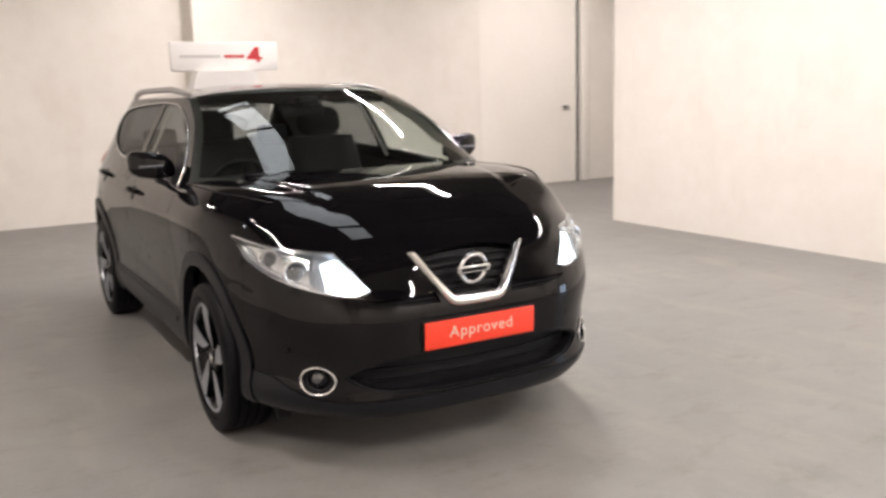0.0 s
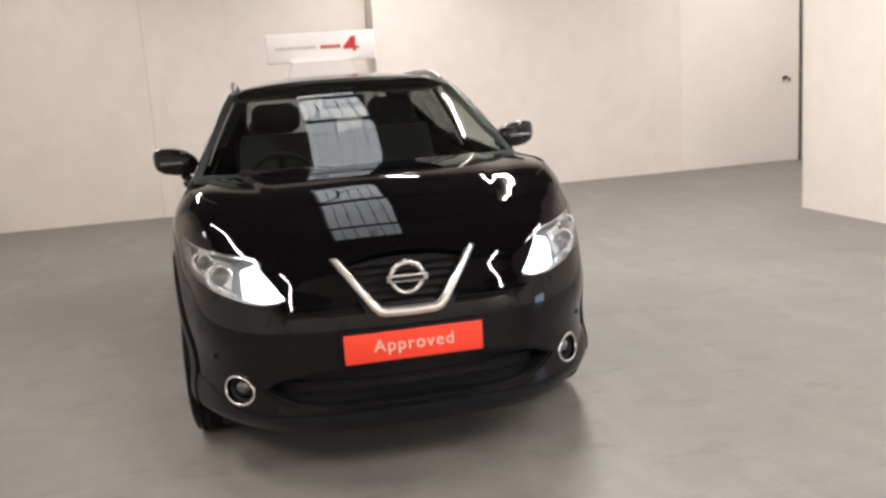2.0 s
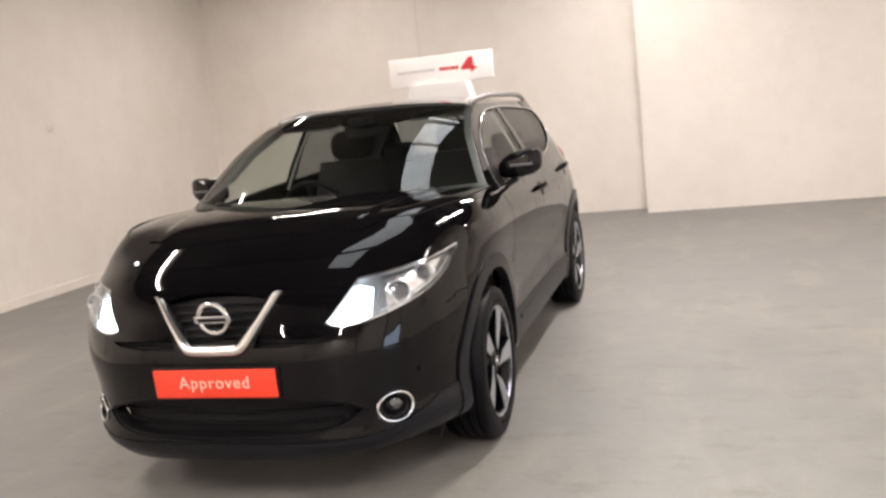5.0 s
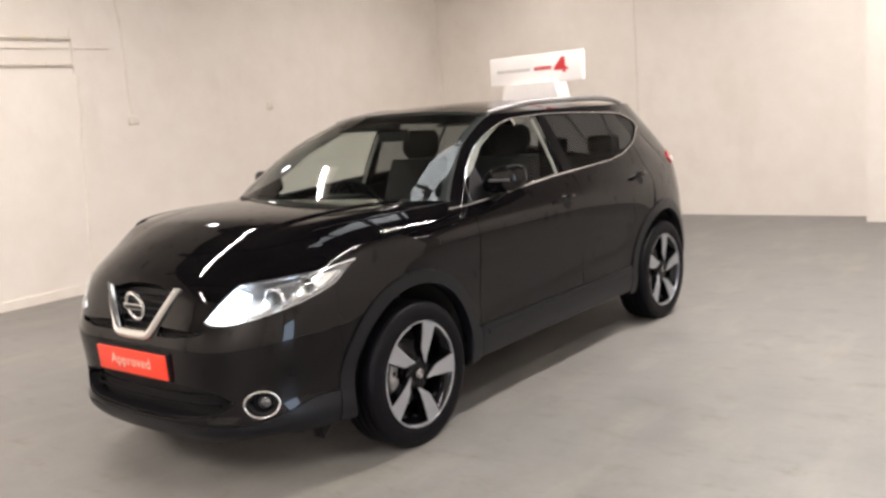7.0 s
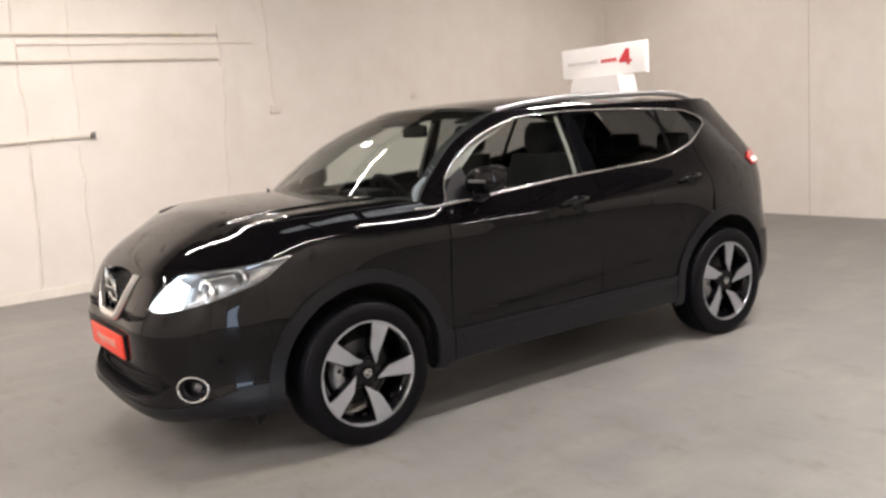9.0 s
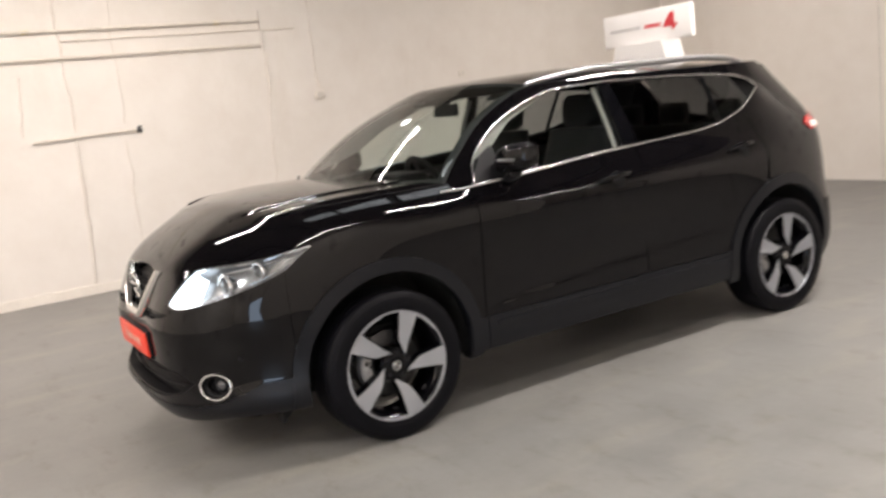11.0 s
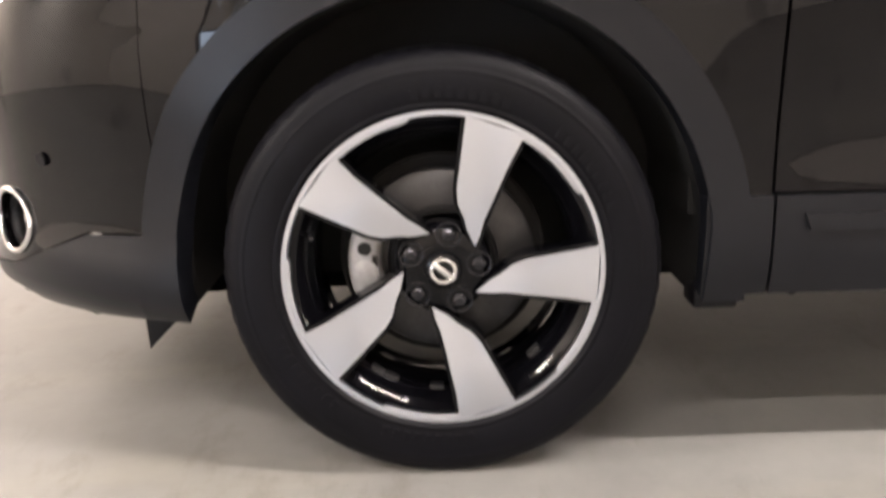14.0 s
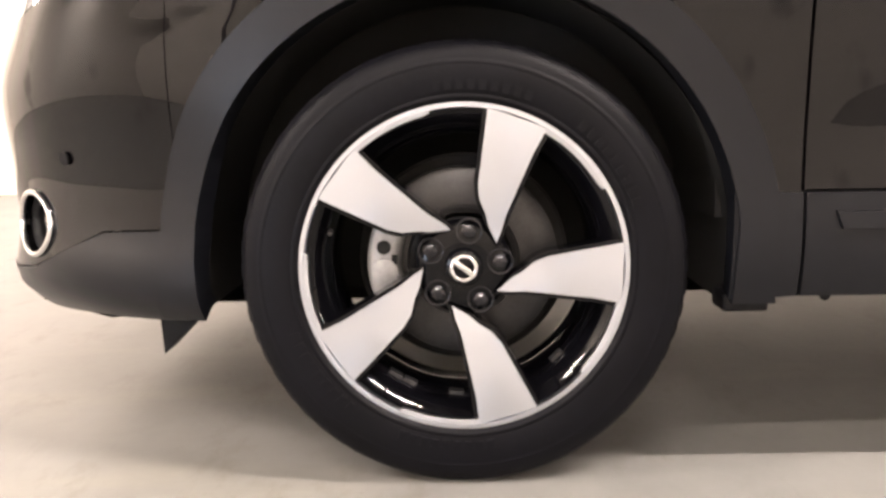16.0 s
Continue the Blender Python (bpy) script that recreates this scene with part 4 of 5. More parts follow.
for side in (1, -1):
    # headlight
    poly = flip(LAMP, side)
    inner = [(side * (0.78 + (abs(s) - 0.78) * 0.97), 0.825 + (z - 0.825) * 0.93) for s, z in poly]
    lamp = panel("headlight", belt, poly, LAMP_GREY, car, "clear headlight with lit white daytime light", off=-0.052, depth=0, step=0.02)
    panel("bezel", belt, poly, LAMP_CHROME, lamp, holes=[inner], off=-0.006, depth=0.05, step=0.02)
    day = [(0.464, 0.743), (0.50, 0.735), (0.57, 0.736), (0.63, 0.749), (0.640, 0.79), (0.662, 0.850), (0.606, 0.868), (0.550, 0.824), (0.498, 0.776)]
    panel("daytime_light", belt, flip(day, side), DAY_LIGHT, lamp, "lit white daytime light", off=-0.018, depth=0.02, step=0.02)
    panel("wing_reflector", belt, flip([(0.70, 0.755), (0.80, 0.785), (0.93, 0.828), (1.02, 0.86), (1.09, 0.905), (1.0, 0.905), (0.86, 0.892), (0.72, 0.877)], side), LAMP_CHROME, lamp,
          "faceted bright reflector", off=-0.036, depth=0.01, step=0.05)
    disc_on(side * 0.765, 0.822, -0.022, 0.046, "projector_ring", LAMP_CHROME, lamp, 0.008)
    disc_on(side * 0.765, 0.822, -0.032, 0.038, "projector", LENS_DARK, lamp)
    disc_on(side * 0.915, 0.866, -0.022, 0.036, "indicator_ring", LAMP_CHROME, lamp, 0.007)
    disc_on(side * 0.915, 0.866, -0.034, 0.028, "indicator", LENS_DARK, lamp)
    part("light_guide", tube(along(flip([(0.66, 0.758), (0.78, 0.79), (0.92, 0.828), (1.02, 0.862), (1.08, 0.898)], side), -0.02), 0.006, 8), LAMP_CHROME, lamp)
    panel("lens", belt, poly, LENS, lamp, "clear plastic lens", off=0.001, depth=0, step=0.03)
    # fog lamp
    fs, fz_, rs, rz = FOG
    fog = panel("fog_lamp", belt, oval(side * fs, fz_, rs * 1.02, rz * 1.02), DARK, car, "black fog lamp in a chrome ring", off=-0.05, depth=0, step=0.02)
    part("ring", tube(along(oval(side * fs, fz_, rs * 0.97, rz * 0.97, 72), 0.003), 0.0054, 18, close=True), CHROME, fog, "chrome ring")
    part("cup", tube(along(oval(side * fs, fz_, rs * 0.86, rz * 0.86, 40), -0.025), 0.014, 8, close=True), DARK, fog)
    disc_on(side * (fs + 0.004), fz_ + 0.002, -0.035, 0.036, "bulb_lens", LENS_DARK, fog)
    # front wing
    s_fb = np.linspace(sb, s_at(0.42), 40)
    top_f = [(side * s, z) for s, z in zip(s_fb, bonnet_edge(s_fb))]
    arch = [(y, z) for y, z in arch_cut(0.0, ARCH_R, 0.40) if y > BUMPER_END + 0.003]
    lower = on_side([(BUMPER_END + .003, max(0.40, arch[0][1]))] + arch + [(0.500, 0.40)], side)
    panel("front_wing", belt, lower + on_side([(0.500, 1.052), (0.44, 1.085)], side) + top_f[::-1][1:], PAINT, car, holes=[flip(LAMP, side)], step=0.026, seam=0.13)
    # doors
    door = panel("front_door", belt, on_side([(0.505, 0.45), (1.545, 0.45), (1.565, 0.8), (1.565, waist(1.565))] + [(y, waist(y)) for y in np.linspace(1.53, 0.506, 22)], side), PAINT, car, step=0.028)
    ra = ring(2.646, ARCH_Z, ARCH_R + 0.03, 166, 112, 14)
    rdoor = panel("rear_door", belt, on_side([(1.552, 0.45), (2.19, 0.45)] + ra + [(2.525, 0.98), (2.48, 1.15), (2.455, 1.222)] + [(y, waist(y)) for y in np.linspace(2.42, 1.572, 18)], side), PAINT, car, step=0.028)
    for d, yc, zc in ((door, 1.345, 0.985), (rdoor, 2.31, 1.020)):
        hp = [(yc - 0.10 + 0.20 * k / 10, zc + 0.012 * (k / 10 - 0.5)) for k in range(11)]
        offs = [0.006 + 0.034 * math.sin(math.pi * min(1, max(0, k / 10))) ** 0.5 for k in range(11)]
        pts = [skin(side * s_at(y), z, o)[0] for (y, z), o in zip(hp, offs)]
        part("door_handle", tube(pts, [0.010 + 0.006 * math.sin(math.pi * k / 10) for k in range(11)], 10), PAINT, d, "gloss black pull handle")
        panel("handle_cup", belt, on_side(ring(yc + 0.02, zc - 0.012, 0.042, 0, 360, 20), side), DARK, d, off=0.0015, depth=0, step=0.03)
    se = SMAX - 0.001
    arch = [p for p in arch_cut(2.646, ARCH_R, 0.30) if p[1] > 0.72 or p[0] > 2.646]
    panel("rear_quarter", belt, on_side([(2.508, 0.80)] + arch, side) + [(side * (s_at(3.08) + .02), .30), (side * se, 0.30), (side * se, 1.10), (side * (SMAX - 0.62), 1.2)]
                    + on_side([(2.93, 1.49), (2.52, 1.492), (2.622, 1.470), (2.717, 1.407), (2.737, 1.352), (2.708, 1.334), (2.462, 1.224), (2.486, 1.15), (2.531, 0.98)], side), PAINT, car, step=0.035)
    panel("rear_bumper_skirt", belt, [(side * s_at(3.06), 0.235), (side * se, 0.235), (side * se, 0.297), (side * (s_at(3.08)), 0.297)], PLASTIC, car, off=0.003, depth=0.03)
    tail = panel("tail_lamp", belt, [(side * s_at(3.03), 1.085), (side * s_at(3.08), 1.04), (side * (SMAX - 0.55), 1.03), (side * (SMAX - 0.45), 1.10), (side * (SMAX - 0.6), 1.135), (side * s_at(3.1), 1.125)], TAIL_RED, car, "red tail lamp", off=0.010, depth=0.012)
    panel("tail_lamp_insert", belt, [(side * s_at(3.09), 1.055), (side * (SMAX - 0.62), 1.045), (side * (SMAX - 0.60), 1.08), (side * s_at(3.09), 1.085)], WHITE_PAINT, tail, off=0.012, depth=0.004)
    panel("rear_window", belt, [(side * (SMAX - 0.64), 1.19), (side * se, 1.11), (side * se, 1.46), (side * (s_at(2.95) + .06), 1.47)], PRIVACY, car, step=0.06)
    # sill and arches
    panel("sill", belt, on_side([(0.40, 0.285), (0.502, 0.290), (0.502, 0.446), (0.40, 0.446)], side), PLASTIC, car, "dark grey plastic sill end", off=0.006, depth=0.03)
    clad = panel("door_cladding", belt, on_side([(0.507, 0.290), (2.25, 0.285), (2.22, 0.446), (0.507, 0.446)], side), PLASTIC, car, "dark grey plastic door cladding", off=0.006, depth=0.03)
    panel("cladding_ridge", belt, on_side([(0.56, 0.392), (2.17, 0.392), (2.16, 0.418), (0.55, 0.418)], side), PLASTIC, clad, off=0.012, depth=0.006, step=0.03)
    x0, x1 = sorted((side * 0.79, side * 0.855))
    part("arch_foot", boxed(x0, 0.395, 0.262, x1, 0.465, 0.292), DARK, car, bevel=0.006)
    part("clip", tube([(side * 0.80, 0.56, 0.288), (side * 0.83, 0.56, 0.280)], 0.008, 8), DARK, car)
    for ax in AXLES:
        outer = [(ax - 0.482, 0.262), (ax - 0.470, 0.352)] + ring(ax, ARCH_Z, 0.474, 176, 4, 48)[1:-1] + [(ax + 0.462, 0.352), (ax + 0.47, 0.280)]
        inner = [(ax - 0.408, 0.262), (ax - 0.411, 0.352)] + ring(ax, ARCH_Z, 0.412, 176, 4, 48)[1:-1] + [(ax + 0.406, 0.352), (ax + 0.404, 0.280)]
        panel("arch_trim", belt, on_side(outer + inner[::-1], side), PLASTIC, car, "dark grey plastic wheel-arch trim", off=0.010, depth=0.045, step=.022)
        rows = []
        for x, r in ((side * 0.45, 0.28), (side * 0.50, 0.415), (side * 0.82, 0.415)):
            rows.append([(x, ax + r * math.cos(a), ARCH_Z + r * math.sin(a)) for a in np.linspace(-0.20, math.pi + 0.20, 30)])
        part("arch_liner", loft(rows), UNDER, car)
    # pillars, glass and bright trim
    pil = [tuple(p) for p in PILLAR]
    dlo = [tuple(p) for p in DLO_FRONT]
    dtop = [(1.60, 1.470), (2.0, 1.459), (2.30, 1.444), (2.52, 1.424), (2.645, 1.388), (2.697, 1.352)]
    panel("pillar", belt, on_side(pil + [(1.16, 1.497), (2.0, 1.497), (2.50, 1.490), (2.62, 1.468), (2.715, 1.405), (2.735, 1.352), (2.706, 1.336)] + dtop[::-1] + dlo[::-1] + [(0.50, 1.052), (0.40, 1.07)], side), PAINT, car, "gloss black pillar and roof side", step=0.03)
    panel("front_window", belt, on_side(dlo[:-1] + [(1.500, 1.469), (1.487, waist(1.487))] + [(y, waist(y)) for y in np.linspace(1.44, 0.56, 8)], side), SIDE_GLASS, car, "clear side glass", off=-0.006, depth=0, step=0.06)
    panel("rear_side_window", belt, on_side([(1.60, waist(1.6)), (1.8, waist(1.8)), (2.06, waist(2.06)), (2.25, waist(2.25)), (2.45, waist(2.45)), (2.695, 1.340), (2.640, 1.388), (2.52, 1.424), (2.30, 1.444), (2.0, 1.459), (1.585, 1.470)], side), PRIVACY, car, "dark privacy glass", off=-0.006, depth=0, step=0.06)
    panel("door_post", belt, on_side([(1.503, 1.469), (1.582, 1.469), (1.602, waist(1.6)), (1.490, waist(1.49))], side), GLOSS_BLACK, car, off=-0.002)
    panel("quarter_post", belt, on_side([(2.255, 1.446), (2.285, 1.444), (2.265, waist(2.265)), (2.23, waist(2.23))], side), DARK, car, off=-0.008, depth=0)
    low = [(0.34, 1.062), (0.44, 1.060), (0.5, 1.062)] + [(y, waist(y)) for y in np.linspace(0.6, 2.06, 22)] + [(y, waist(y)) for y in np.linspace(2.12, 2.69, 12)]
    part("chrome_waist_strip", tube(along(on_side(low, side), 0.002), [float(np.interp(y, [0.5, 0.6, 1.5, 1.7], [0.0052, 0.0085, 0.0085, 0.0055])) for y, z in low], 10, flat=1.0), CHROME, car, "bright strip under the glass")
    hi = dlo + dtop[:-1] + [(2.690, 1.360), (2.698, 1.342)]
    part("chrome_window_strip", tube(along(on_side(hi, side), 0.002), 0.0046, 10), CHROME, car, "bright strip round the glass")
    # roof rail
    ys = np.linspace(1.07, 2.78, 30)
    pts = []
    for y in ys:
        p = roof(np.array([0.955 * side]), np.array([y]))[0]
        k = (y - 1.07) / 1.71
        pts.append((p[0], y, p[2] + 0.002 + 0.042 * min(1, 4.0 * k, 4.0 * (1 - k)) ** 0.8))
    rail = part("roof_rail", tube(pts, [0.012 + 0.006 * min(1, 6 * k, 6 * (1 - k)) for k in np.linspace(0, 1, 30)], 10), RAIL, car, "satin silver roof rail")
    # door mirror
    rows = []
    for x, zc, yc, hz, hy in ((0.800, 1.142, 0.720, 0.030, 0.030), (0.820, 1.150, 0.720, 0.048, 0.050), (0.855, 1.160, 0.722, 0.063, 0.062), (0.915, 1.168, 0.727, 0.069, 0.064),
                              (0.973, 1.175, 0.735, 0.066, 0.056), (1.006, 1.181, 0.745, 0.052, 0.042), (1.020, 1.184, 0.751, 0.028, 0.02)):
        rows.append([(side * x, yc + hy * math.copysign(abs(math.cos(a)) ** 0.7, math.cos(a)), zc + hz * math.copysign(abs(math.sin(a)) ** 0.6, math.sin(a))) for a in np.linspace(0, 2 * math.pi, 28, endpoint=False)])
    mirror = part("door_mirror", loft(rows, close=True, cap=True), PAINT, car, "gloss black door mirror")
    part("mirror_foot", loft([[(side * x, 0.735 + w * math.cos(a), z + h * math.sin(a)) for a in np.linspace(0, 2 * math.pi, 14, endpoint=False)] for x, z, w, h in
                              ((0.775, 1.055, 0.075, 0.022), (0.82, 1.062, 0.06, 0.018), (0.86, 1.080, 0.045, 0.020), (0.89, 1.095, 0.035, 0.018))], close=True, cap=True), DARK, mirror)
    bm = boxed(0.845, 0.782, 1.118, 0.992, 0.788, 1.218)
    if side < 0:
        bmesh.ops.transform(bm, matrix=Matrix.Scale(-1, 4, (1, 0, 0)), verts=bm.verts)
    part("mirror_glass", bm, CHROME, mirror, bevel=0.002)
    part("indicator_strip", tube([(side * x, 0.720 - w, 1.166) for x, w in ((0.87, 0.068), (0.91, 0.069), (0.95, 0.064), (0.98, 0.053))], 0.006, 8), LAMP_GREY, mirror)
    panel("mirror_sail", belt, on_side([(0.515, 1.07), (0.72, 1.078), (0.70, 1.235), (0.62, 1.195), (0.56, 1.12)], side), DARK, car, off=0.001, depth=0)
    # deflector in front of the wheel
    bm = prism([(-0.512, 0.265), (-0.418, 0.265), (-0.507, 0.176)], 0.06, Matrix(((0, 1, 0, 0.68 if side > 0 else -0.74), (1, 0, 0, 0), (0, 0, 1, 0), (0, 0, 0, 1))))
    part("deflector", bm, DARK, car, smooth=False)
    # parking sensor of the bumper
    p, n = skin(side * 0.80, 0.508, 0.002)
    part("sensor", tube([p, p + n * 0.004], 0.011, 16), DARK, bumper)

edge = belt(for_edge, edge_z)
be = [(p[0], p[1]) for p in edge]
s2 = np.linspace(sb, s_at(0.40), 24)[1:]
e2 = belt(s2, bonnet_edge(s2))
be = [(-p[0], p[1]) for p in e2[::-1]] + be + [(p[0], p[1]) for p in e2]
xb = 0.74
back = [(x, 0.13 + 0.26 * (abs(x) / xb) ** 2) for x in np.linspace(xb - 0.02, -xb + 0.02, 21)]
for side in (1, -1):
    k = [i for i in range(len(SEAM_P)) if SEAM_P[i][0] * side > 0 and SEAM_P[i][1] > -0.40]
    part("shut_line", tube([SEAM_P[i] + SEAM_N[i] * 0.0003 for i in k], 0.0024, 6), DARK, car)
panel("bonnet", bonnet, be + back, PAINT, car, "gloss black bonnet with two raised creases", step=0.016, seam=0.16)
panel("scuttle", screen, [(-0.99, -0.10), (0.99, -0.10), (0.99, 0.02), (-0.99, 0.02)], DARK, car, "black plastic wiper scuttle", off=-0.004)
panel("windscreen", screen, [(-0.985, 0.0), (0.985, 0.0), (0.985, 0.985), (-0.985, 0.985)], SCREEN_GLASS, car, "clear windscreen", step=0.04, depth=0)
panel("windscreen_band", screen, [(-1, -0.02), (1, -0.02), (1, 1.0), (-1, 1.0)], TRIM, car, holes=[[(-0.955, 0.05), (0.955, 0.05), (0.945, 0.95), (-0.945, 0.95)]], off=-0.003, step=0.04, depth=0)
panel("roof", roof, [(-1, 1.10)] + [(a, 0.925 + 0.165 * abs(a) ** 2.8) for a in np.linspace(-0.95, 0.95, 15)] + [(1, 1.10), (1, 2.9), (-1, 2.9)], PAINT, car, "gloss black roof", step=0.05)
part("spoiler", loft([[(x, 2.78, 1.487), (x, 2.90 - 0.06 * (x / 0.55) ** 2, 1.462), (x, 2.93 - 0.08 * (x / 0.55) ** 2, 1.450), (x, 2.90 - 0.07 * (x / 0.55) ** 2, 1.438), (x, 2.78, 1.44)] for x in np.linspace(-0.55, 0.55, 15)], cap=True), PAINT, car)
for sx, ln in ((-0.05, 0.55), (0.52, 0.45)):
    a0 = sx / 0.75
    pts = [Vector(screen(np.array([a0 + (ln / 0.75) * k * -0.9]), np.array([-0.015 + 0.05 * k]))[0]) + Vector((0, -0.012, 0.016)) for k in np.linspace(0, 1, 9)]
    w = part("wiper", tube(pts, 0.008, 6), DARK, car, "black windscreen wiper")
    part("blade", tube([p + Vector((0.0, 0.006, -0.012)) for p in pts[2:]], 0.006, 6, flat=0.5), RUBBER, w)

# closed underside, engine bay and cabin shell
UN = [(0.55, 0.235, -0.80), (0.72, 0.235, -0.60), (0.60, 0.235, -0.45), (0.55, 0.235, 0.45), (0.80, 0.275, 0.50), (0.80, 0.275, 2.18), (0.56, 0.25, 2.2), (0.56, 0.26, 3.05), (0.70, 0.26, 3.10), (0.60, 0.26, 3.30)]
bm = loft([[(-x, y, z), (x, y, z)] for x, z, y in UN])
part("underbody", bm, UNDER, car, "black underbody")
part("engine_bay", boxed(-0.50, -0.66, 0.24, 0.50, 0.42, 0.86), UNDER, car, smooth=False)
part("boot_tub", boxed(-0.52, 2.2, 0.26, 0.52, 3.15, 0.80), UNDER, car, smooth=False)
part("bulkhead", boxed(-0.78, 0.40, 0.40, 0.78, 0.44, 0.98), UNDER, car, smooth=False)
for side in (1, -1):
    panel("door_card", belt, on_side([(0.46, 0.40), (2.45, 0.40), (2.45, 1.10), (2.0, 1.12), (1.36, 1.095), (0.55, 1.04)], side), CLOTH, car, off=-0.075, depth=0, step=0.08)
    panel("post_trim", belt, on_side([(1.482, 1.46), (1.504, 1.46), (1.481, 1.10), (1.458, 1.10)], side), GREY_TRIM, car, "pale door-post trim", off=-0.035, depth=0.01, step=0.05)
    panel("pillar_trim", belt, on_side(pil[4:-2] + [(1.16, 1.455), (0.88, 1.345), (0.70, 1.22)], side), GREY_TRIM, car, off=-0.03, depth=0, step=0.05)
    panel("rear_pillar_trim", belt, on_side([(2.52, 1.46), (2.95, 1.44), (2.98, 1.12), (2.45, 1.12), (2.62, 1.30)], side), LINING, car, off=-0.04, depth=0, step=0.06)
panel("headlining", roof, [(-0.97, 1.08), (0.97, 1.08), (0.97, 2.85), (-0.97, 2.85)], LINING, car, "dark grey roof lining", off=-0.035, depth=0, step=0.1)

# ---------------------------------------------------------------- wheels, built about the hub, outer face towards +x
SPOKES = 5
FACE = 0.102


def spoke_outline(grow=0.0):
    """Edges of one spoke in the wheel's plane, as (angle, radius): it narrows and bends towards the hub."""
    left = [(10.5, 0.2425), (10.2, 0.20), (9.8, 0.16), (9.4, 0.13), (6.5, 0.1075), (-3.0, 0.088), (-11.0, 0.074), (-27.0, 0.064)]
    right = [(-34.0, 0.0615), (-27.0, 0.078), (-19.5, 0.101), (-16.0, 0.130), (-13.5, 0.165), (-11.9, 0.20), (-11.5, 0.2425)]
    out = []
    for a, r in left:
        out.append((a + math.degrees(grow / r), max(r, 0.03)))
    for a, r in right:
        out.append((a - math.degrees(grow / r), max(r, 0.03)))
    return out


def polar(a, r, x):
    """Angle from the rear-pointing axis upwards, as seen from outside."""
    return Vector((x, r * math.cos(radians(a)), r * math.sin(radians(a))))


def face_x(r):
    """Dish of the spokes' face."""
    return FACE - 0.022 * (1 - min(1, r / 0.23)) ** 1.5


def spoke_mesh(theta, grow, lift, depth):
    bm = bmesh.new()
    o = spoke_outline(grow)
    A = [bm.verts.new(polar(theta + a, r, face_x(r) + lift)) for a, r in o]
    B = [bm.verts.new(polar(theta + a, r, face_x(r) + lift - depth * (0.6 + 0.4 * r / 0.23))) for a, r in o]
    n = len(A)
    for k in range(n // 2):
        i0, i1, j1, j0 = k, k + 1, n - 2 - k, n - 1 - k
        if len({i0, i1, j0, j1}) == 4:
            bm.faces.new((A[i0], A[i1], A[j1], A[j0]))
            bm.faces.new((B[i0], B[j0], B[j1], B[i1]))
        elif len({i0, i1, j0, j1}) == 3:
            u = sorted({i0, i1, j0, j1})
            bm.faces.new([A[i] for i in u])
            bm.faces.new([B[i] for i in u][::-1])
    for k in range(n):
        bm.faces.new((A[k], B[k], B[(k + 1) % n], A[(k + 1) % n]))
    return bm


